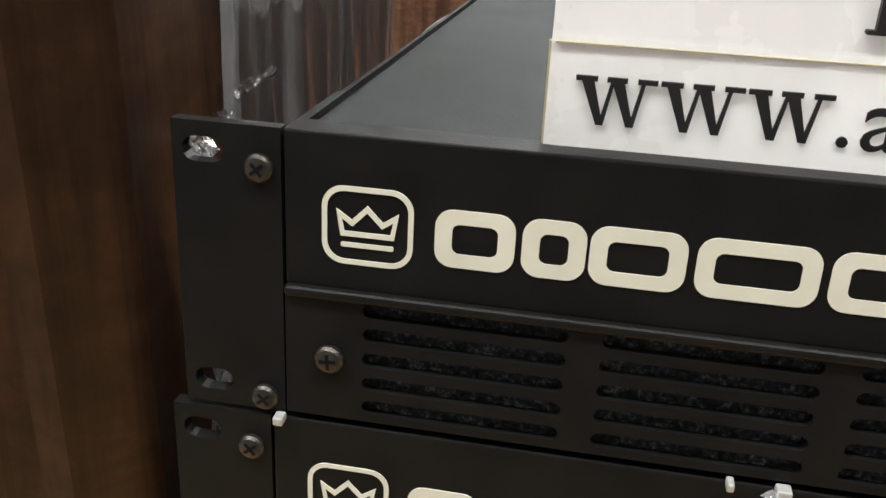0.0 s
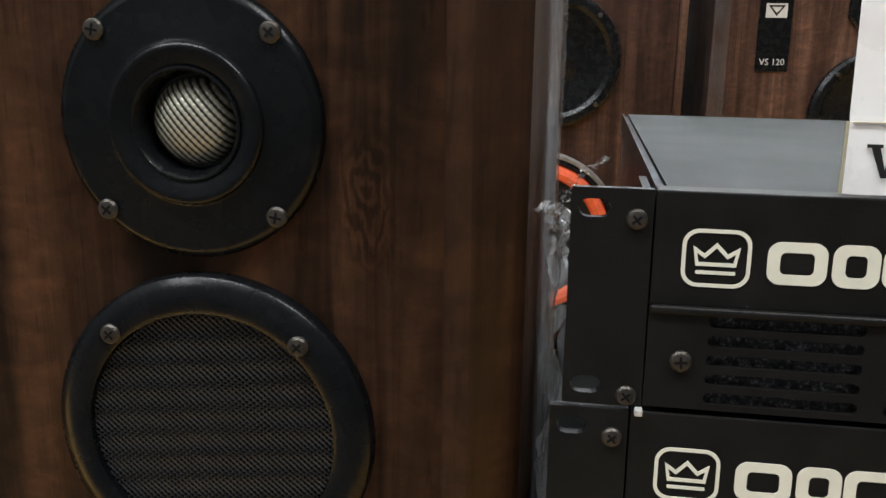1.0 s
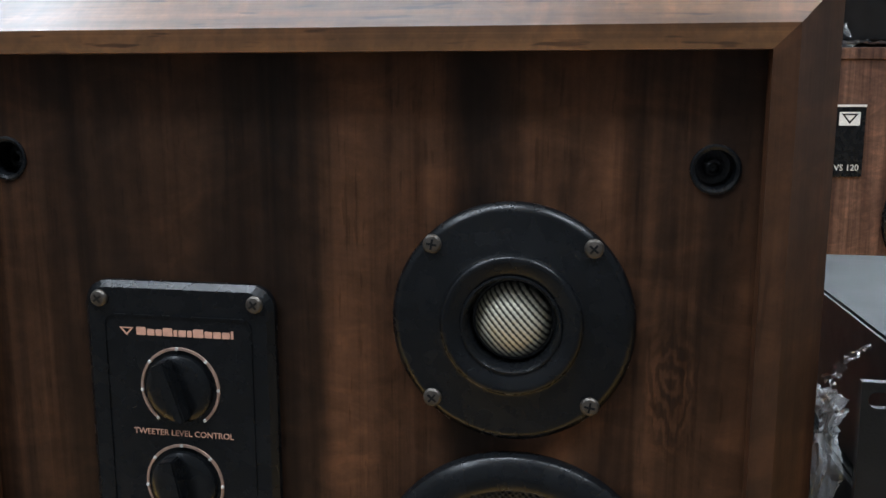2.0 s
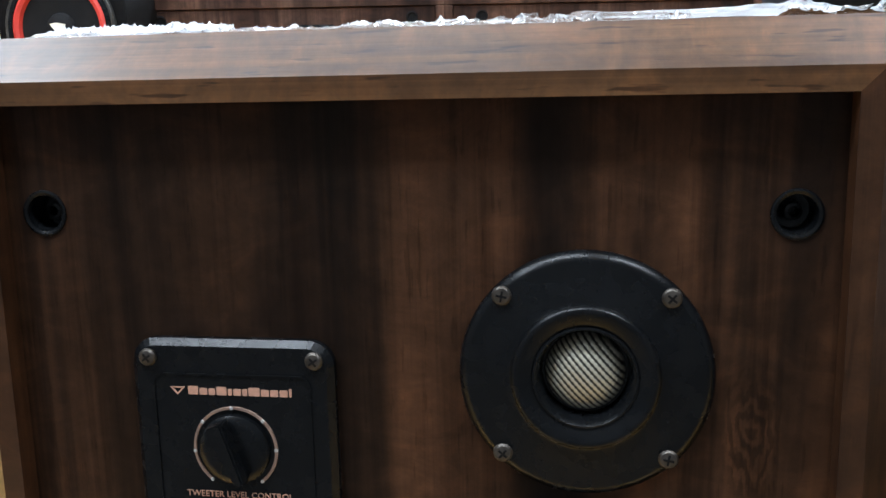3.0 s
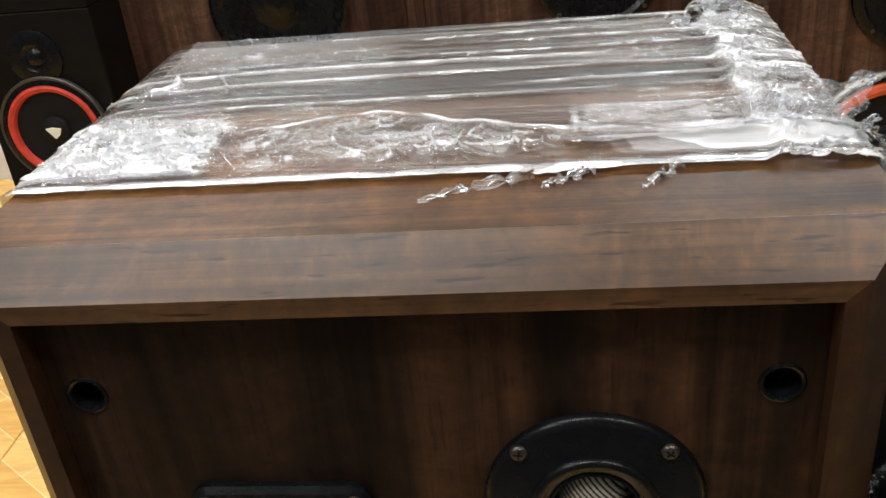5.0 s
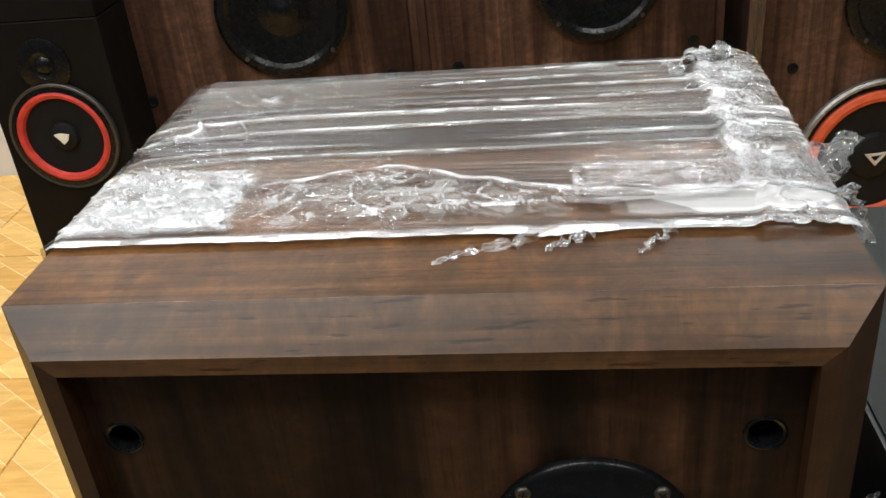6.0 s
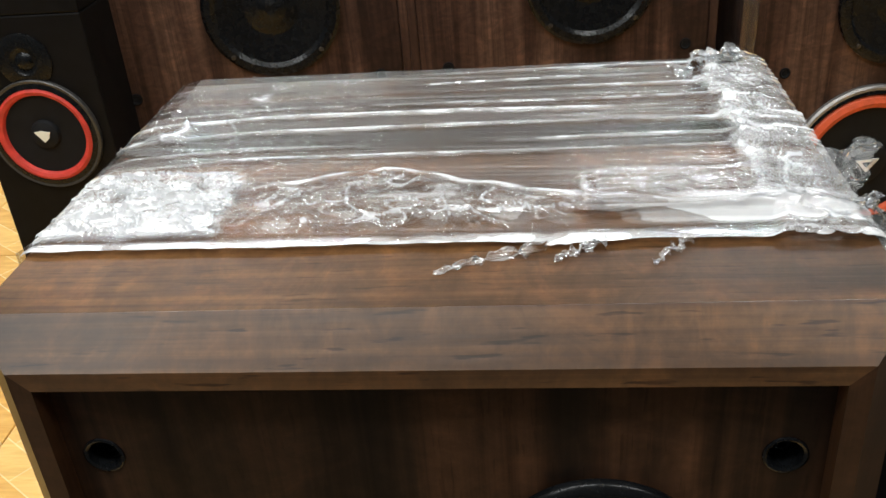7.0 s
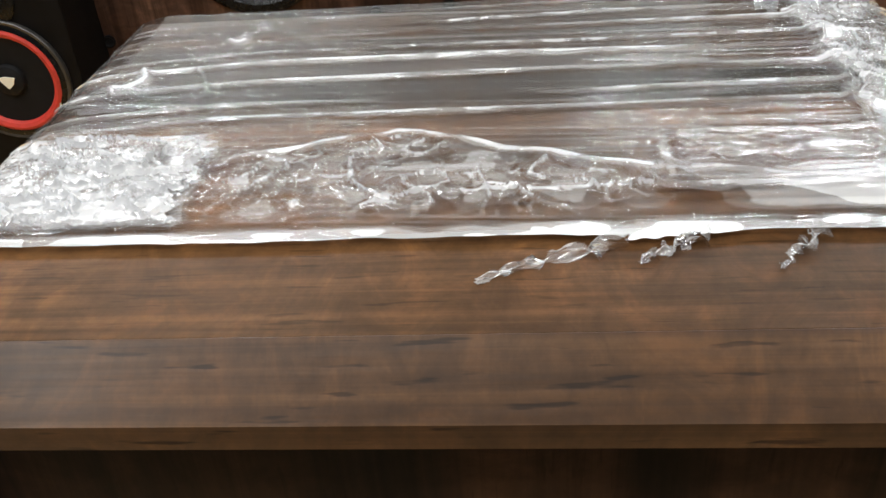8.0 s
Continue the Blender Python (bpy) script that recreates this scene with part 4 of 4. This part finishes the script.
def film_top(x0, x1, y0, y1, nx, ny, lift, seed, torn, layer=0):
    """A sheet of stretch wrap over the top: straight drawn bands, one loose fold, and crumpled ends; folds lie in
    several layers, glare is painted as the whitest.
    """
    bm = bmesh.new()
    rows, fold = [], {}
    wide, deep = XR - XL + 0.008, YB - 0.0665 + 0.004
    nz = lambda a, b, c: noise.noise(Vector((a, b, c)))
    for j in range(ny + 1):
        v = j / ny
        row = []
        for i in range(nx + 1):
            u = i / nx
            x = x0 + (x1 - x0) * u
            gx = (x - XL + 0.004) / wide
            ragged = 0.0022 * nz(gx * 5, 3.1, seed) + 0.0010 * nz(gx * 30, 1.1, seed)
            if torn:
                tear = 0.008 * max(0, 1 - abs(gx - 0.66) / 0.09) * (0.6 + 0.4 * nz(gx * 70, 0, 5)) + 0.004 * max(0, 1 - abs(gx - 0.98) / 0.25)
                y = (y0 + ragged - tear) * (1 - v) + y1 * v
            else:
                y = (y0 + 4 * ragged) * (1 - v) + (y1 + 4 * nz(gx * 7, 8.1, seed) * 0.0022) * v
                fray = 0.012 * nz(v * 5, seed, 1) + 0.006 * nz(v * 17, seed, 4)
                x += fray * ((1 - u) ** 2 * (x0 > XL + 0.01) + u ** 2 * (x1 < XR - 0.01))
                gx = (x - XL + 0.004) / wide
            gy = (y - 0.0665) / deep
            # drawn bands, fanning down towards the near end
            yb = gy + 0.35 * max(0, 0.24 - gx) ** 1.3 + 0.010 * nz(gx * 3, gy * 5, 2)
            band = 0.0
            for k, (c, w) in enumerate(BANDS):
                e = (yb - c - 0.012 * nz(gx * 1.7, k * 3.1, 7)) / (w * (0.75 + 0.6 * nz(gx * 2.3, k * 5.3, 1)))
                if abs(e) < 2.5:
                    band = max(band, math.exp(-e * e) * soft(-0.35, 0.15, nz(gx * 2.2, k * 2.7, 4)))
            line = wave_line(gx) + 0.012 * nz(gx * 16, 1, 3)
            wave = math.exp(-((gy - line) / (0.014 + 0.012 * nz(gx * 11, 3, 6))) ** 2) * soft(0.20, 0.28, gx)
            left = soft(0.25, 0.225, gx + 0.012 * nz(gy * 14, 2, 2)) * soft(0.36, 0.30, gy) * soft(0.03, 0.07, gy)
            below = soft(0.0, 0.03, line - gy) * soft(0.03, 0.09, gy) * soft(0.24, 0.28, gx) * soft(0.74, 0.62, gx)
            flap = soft(0.672, 0.682, gx + 0.006 * nz(gy * 30, 1, 1)) * soft(0.29, 0.26, gy + 0.05 * (gx - 0.68)) * soft(0.10, 0.15, gy)
            edge = 0.885 + 0.030 * nz(gy * 6, 4, 4) + 0.012 * nz(gy * 21, 5, 5)
            strip = soft(edge - 0.008, edge + 0.012, gx)
            # White patch painted on where a lamp's reflection burns out the film.
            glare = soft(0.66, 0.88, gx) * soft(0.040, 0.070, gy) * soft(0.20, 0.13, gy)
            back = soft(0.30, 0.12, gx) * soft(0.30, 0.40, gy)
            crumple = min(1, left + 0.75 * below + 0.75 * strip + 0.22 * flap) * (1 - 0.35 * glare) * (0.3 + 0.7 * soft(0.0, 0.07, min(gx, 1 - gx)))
            warp = 0.010 * nz(x * 24, y * 30, seed)
            crease = max(max(0, ridge((x + warp) * 38, (y - warp) * 66, 5.5 + seed)), 0.93 * max(0, ridge((x - 2 * warp) * 52, (y + warp) * 60, 2.5 + seed))) ** 11
            fine = max(0, ridge((x - warp) * 95, (y + warp) * 170, 1.5 + seed)) ** 6
            upright = max(0, ridge((x + 0.4 * y + warp) * 34, y * 11, 8.5)) ** 14 * soft(0.12, 0.3, nz(x * 20, y * 26, 6)) * back
            hair = max(0, ridge(x * 3, (y + 0.05 * x) * 130, 3.5 + seed)) ** 6 * (1 - 0.6 * crumple)
            rim = soft(0.045, 0.015, gy) if torn else 0
            puff = 0.0026 * soft(0.0, 0.12, gy) * soft(0.0, 0.05, min(gx, 1 - gx))
            z = ZT + lift + puff + 0.0020 * band + 0.0034 * wave * (0.55 + 0.7 * nz(gx * 16, gy * 20, 9)) + crumple * (0.0038 * crease + 0.0015 * fine) + 0.0030 * upright + 0.00035 * hair
            z += 0.0016 * flap * soft(0.70, 0.68, gx) + 0.0022 * rim * (0.6 + 0.4 * nz(x * 40, 0, 1)) + 0.0025 * strip * soft(edge + 0.05, edge, gx)
            side = min(x - XL + 0.004, XR + 0.004 - x)
            if side < 0.008:
                z -= (0.008 - side) ** 2 * 40
            vert = bm.verts.new((x, y, max(z, ZT + 0.0007) if side > 0.006 else z))
            patch = nz(x * 60, y * 90, 12 + seed)
            sharp = max(crease, 0.8 * fine)
            # Levels of whiteness: fold layers, plus painted glare and highlights at rim and ends.
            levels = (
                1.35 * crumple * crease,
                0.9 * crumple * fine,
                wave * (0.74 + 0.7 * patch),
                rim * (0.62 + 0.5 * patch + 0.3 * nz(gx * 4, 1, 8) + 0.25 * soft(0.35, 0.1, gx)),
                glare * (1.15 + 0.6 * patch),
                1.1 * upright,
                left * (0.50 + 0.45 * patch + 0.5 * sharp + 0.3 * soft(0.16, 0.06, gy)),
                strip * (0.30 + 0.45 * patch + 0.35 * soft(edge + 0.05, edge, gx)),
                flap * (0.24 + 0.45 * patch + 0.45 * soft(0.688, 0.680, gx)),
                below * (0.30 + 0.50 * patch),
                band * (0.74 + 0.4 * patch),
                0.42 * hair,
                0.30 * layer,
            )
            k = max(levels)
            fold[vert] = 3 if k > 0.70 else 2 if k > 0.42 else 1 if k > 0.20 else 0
            row.append(vert)
        rows.append(row)
    for A, B in zip(rows, rows[1:]):
        for i in range(nx):
            q = (A[i], A[i + 1], B[i + 1], B[i])
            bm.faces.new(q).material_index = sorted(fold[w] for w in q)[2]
    return bm


def film_side(x, sign_x, yend, lift):
    bm = bmesh.new()
    ny, nz = 110, 130
    rows = []
    for k in range(nz + 1):
        z = ZT + 0.001 - (ZT - FLOOR - 0.02) * (k / nz)
        row = []
        for j in range(ny + 1):
            v = j / ny
            y = 0.0705 + 0.0030 * noise.noise(Vector((z * 25, 0.7, 1))) + (yend - 0.0705) * v
            d = lift + 0.0017 * max(0, ridge(y * 30 + z * 0.7, z * 1.6, 3.3 + x)) ** 4 + 0.0010 * noise.noise(Vector((y * 60, z * 30, 1)))
            if v < 0.05:
                d += 0.0048 * (1 - v / 0.05) ** 0.7 + 0.0014 * noise.noise(Vector((z * 90, 2, 2)))
            row.append(bm.verts.new((x + sign_x * max(d, 0.0008), y, z)))
        rows.append(row)
    for A, B in zip(rows, rows[1:]):
        for j in range(ny):
            bm.faces.new((A[j], A[j + 1], B[j + 1], B[j]))
    return bm


wrap = holder("stretch_wrap", (0, 0, 0), 0, "clear crumpled stretch wrap drawn over the walnut speaker", "plastic film")
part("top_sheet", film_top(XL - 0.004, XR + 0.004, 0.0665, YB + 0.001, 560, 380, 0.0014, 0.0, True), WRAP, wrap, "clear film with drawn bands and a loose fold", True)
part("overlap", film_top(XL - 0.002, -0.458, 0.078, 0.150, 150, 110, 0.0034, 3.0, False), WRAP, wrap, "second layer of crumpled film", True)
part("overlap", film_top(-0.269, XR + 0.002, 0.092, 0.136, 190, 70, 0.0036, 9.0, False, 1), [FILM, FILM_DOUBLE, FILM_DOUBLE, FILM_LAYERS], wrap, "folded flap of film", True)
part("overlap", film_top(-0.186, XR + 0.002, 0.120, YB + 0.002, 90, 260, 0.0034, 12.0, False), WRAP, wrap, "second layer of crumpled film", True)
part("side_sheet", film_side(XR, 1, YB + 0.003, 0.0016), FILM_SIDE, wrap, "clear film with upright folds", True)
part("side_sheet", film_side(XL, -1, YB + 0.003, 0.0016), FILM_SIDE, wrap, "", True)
part("overlap", film_side(XR, 1, 0.088, 0.0026), FILM_EDGE, wrap, "folded edge of film down the side, whitened for its highlight", True)


def scrap(points, width, seed, nx=26, nw=12, crumple=0.004, twist=2.2):
    """A twisted crumpled strip of film along a line of points."""
    bm = bmesh.new()
    rnd = random.Random(seed)
    P = [Vector(p) for p in points]
    rows = []
    for i in range(nx + 1):
        t = i / nx * (len(P) - 1)
        k = min(int(t), len(P) - 2)
        c = P[k].lerp(P[k + 1], t - k)
        d = (P[k + 1] - P[k]).normalized()
        side = d.cross(Vector((0.3, 0.4, 0.86))).normalized()
        up = side.cross(d)
        tw = twist * math.sin(i * 0.35 + seed)
        w = width * (1 - 0.75 * (i / nx)) * (0.8 + 0.3 * noise.noise(Vector((i * 0.4, seed, 0))))
        row = []
        for j in range(nw + 1):
            s = (j / nw - 0.5) * w
            q = c + side * s * math.cos(tw) + up * s * math.sin(tw) + Vector([noise.noise(Vector((i * 10 / nx, j * 5 / nw, seed + a * 7))) for a in range(3)]) * crumple
            row.append(bm.verts.new(q))
        rows.append(row)
    for A, B in zip(rows, rows[1:]):
        for j in range(nw):
            bm.faces.new((A[j], A[j + 1], B[j + 1], B[j]))
    return bm


part("loose_end", scrap([(-0.168, 0.098, 0.8615), (-0.150, 0.118, 0.8620), (-0.132, 0.142, 0.8630), (-0.112, 0.167, 0.8620)], 0.060, 3, 40, 24, 0.004, 0.25), FILM_DOUBLE, wrap, "loose crumpled corner of film", True)
part("loose_end", scrap([(-0.146, 0.098, 0.8615), (-0.136, 0.100, 0.8600), (-0.128, 0.094, 0.8540), (-0.128, 0.082, 0.8400)], 0.050, 4, 40, 24, 0.004, 0.3), FILM_DOUBLE, wrap, "loose crumpled corner of film", True)
part("loose_end", scrap([(-0.200, 0.288, 0.8615), (-0.180, 0.296, 0.8680), (-0.166, 0.300, 0.8720), (-0.156, 0.306, 0.8650)], 0.036, 5, 40, 24, 0.006, 0.6), FILM_LAYERS, wrap, "knotted corner of film", True)
part("loose_end", scrap([(-0.130, 0.046, 0.684), (-0.126, 0.047, 0.689), (-0.121, 0.048, 0.695), (-0.112, 0.050, 0.7015)], 0.010, 8, 22, 10, 0.002), FILM, wrap, "twisted tip of film beside the amplifier")
part("loose_end", scrap([(-0.131, 0.037, 0.684), (-0.130, 0.038, 0.672), (-0.130, 0.037, 0.640), (-0.131, 0.038, 0.580), (-0.130, 0.037, 0.500), (-0.132, 0.037, 0.420)], 0.020, 11, 160, 18, 0.004, 0.35), FILM_LAYERS, wrap, "crumpled film bunched beside the amplifiers", True)
for k, pts in enumerate(([(-0.290, 0.060, 0.8597), (-0.312, 0.054, 0.8597), (-0.328, 0.048, 0.8593), (-0.341, 0.041, 0.8590)], [(-0.262, 0.064, 0.8597), (-0.280, 0.056, 0.8595), (-0.287, 0.050, 0.8590)], [(-0.226, 0.064, 0.8597), (-0.235, 0.055, 0.8597), (-0.243, 0.045, 0.8590)])):
    part("torn_shred", scrap(pts, 0.012, 20 + k, 30, 10, 0.0014), FILM_LAYERS, wrap, "torn shred of film at the front edge")

# film hanging over the last walnut speaker
drape = holder("film_sheet", (0.082, 1.4345, 0.886), SLOPE, "crumpled clear film lying over a walnut speaker's top", "plastic film")


def drape_mesh():
    bm = bmesh.new()
    rows = []
    n, m = 70, 24
    for j in range(m + 1):
        row = []
        for i in range(n + 1):
            u, v = i / n, j / m
            x = -0.01 + 0.60 * u
            over = 0.022 * max(0, 1 - abs(u - 0.13) / 0.05) + 0.008 * max(0, noise.noise(Vector((u * 9, 0, 4))))
            s = v * 0.10 - over
            if s < 0:
                y, z = -0.004, s
            else:
                y, z = s, 0.006 + 0.016 * abs(noise.noise(Vector((u * 14, v * 5, 1)))) + 0.006 * noise.noise(Vector((u * 50, v * 16, 3)))
            row.append(bm.verts.new((x, y + 0.002 * noise.noise(Vector((u * 40, v * 9, 8))), z)))
        rows.append(row)
    for A, B in zip(rows, rows[1:]):
        for i in range(n):
            bm.faces.new((A[i], A[i + 1], B[i + 1], B[i]))
    return bm


part("sheet", drape_mesh(), FILM, drape, "", True)


def edge_film():
    """Film drawn down the left edge of the last walnut speaker."""
    bm = bmesh.new()
    rows = []
    for k in range(91):
        z = -0.01 - 0.80 * k / 90
        row = []
        for j in range(15):
            v = j / 14
            d = 0.003 * noise.noise(Vector((v * 6, z * 12, 2))) + 0.0015 * noise.noise(Vector((v * 20, z * 60, 5)))
            if v < 0.5:
                row.append(bm.verts.new((0.012 - 0.006 + d, 0.20 * (1 - v * 2), z)))
            else:
                row.append(bm.verts.new((0.008 + 0.03 * (v - 0.5) * 2, -0.010 + d, z)))
        rows.append(row)
    for A, B in zip(rows, rows[1:]):
        for j in range(14):
            bm.faces.new((A[j], A[j + 1], B[j + 1], B[j]))
    return bm


part("edge_strip", edge_film(), FILM, drape, "clear film down the cabinet's edge", True)

# ---- floor tiles, last ----
T = 0.50
tile_me = None
for i in range(-3, 8):
    for j in range(-3, 2):
        tx, ty = -1.25 + i * T, 1.04 + j * T
        if tx + T < RX0 or tx > RX1 or ty < Y_TILED - 0.01 or ty + T > RY1 + 0.01:
            continue
        if tile_me is None:
            bm = boxed(0.0015, 0.0015, -0.008, T - 0.0015, T - 0.0015, 0, bevel=0.0012, seg=1)
            ob = part("tile", bm, TILE, bpy.data.objects["floor"])
            tile_me = ob.data
        else:
            ob = new("tile", tile_me)
            ob.parent = bpy.data.objects["floor"]
        ob.location = (tx, ty, FLOOR)
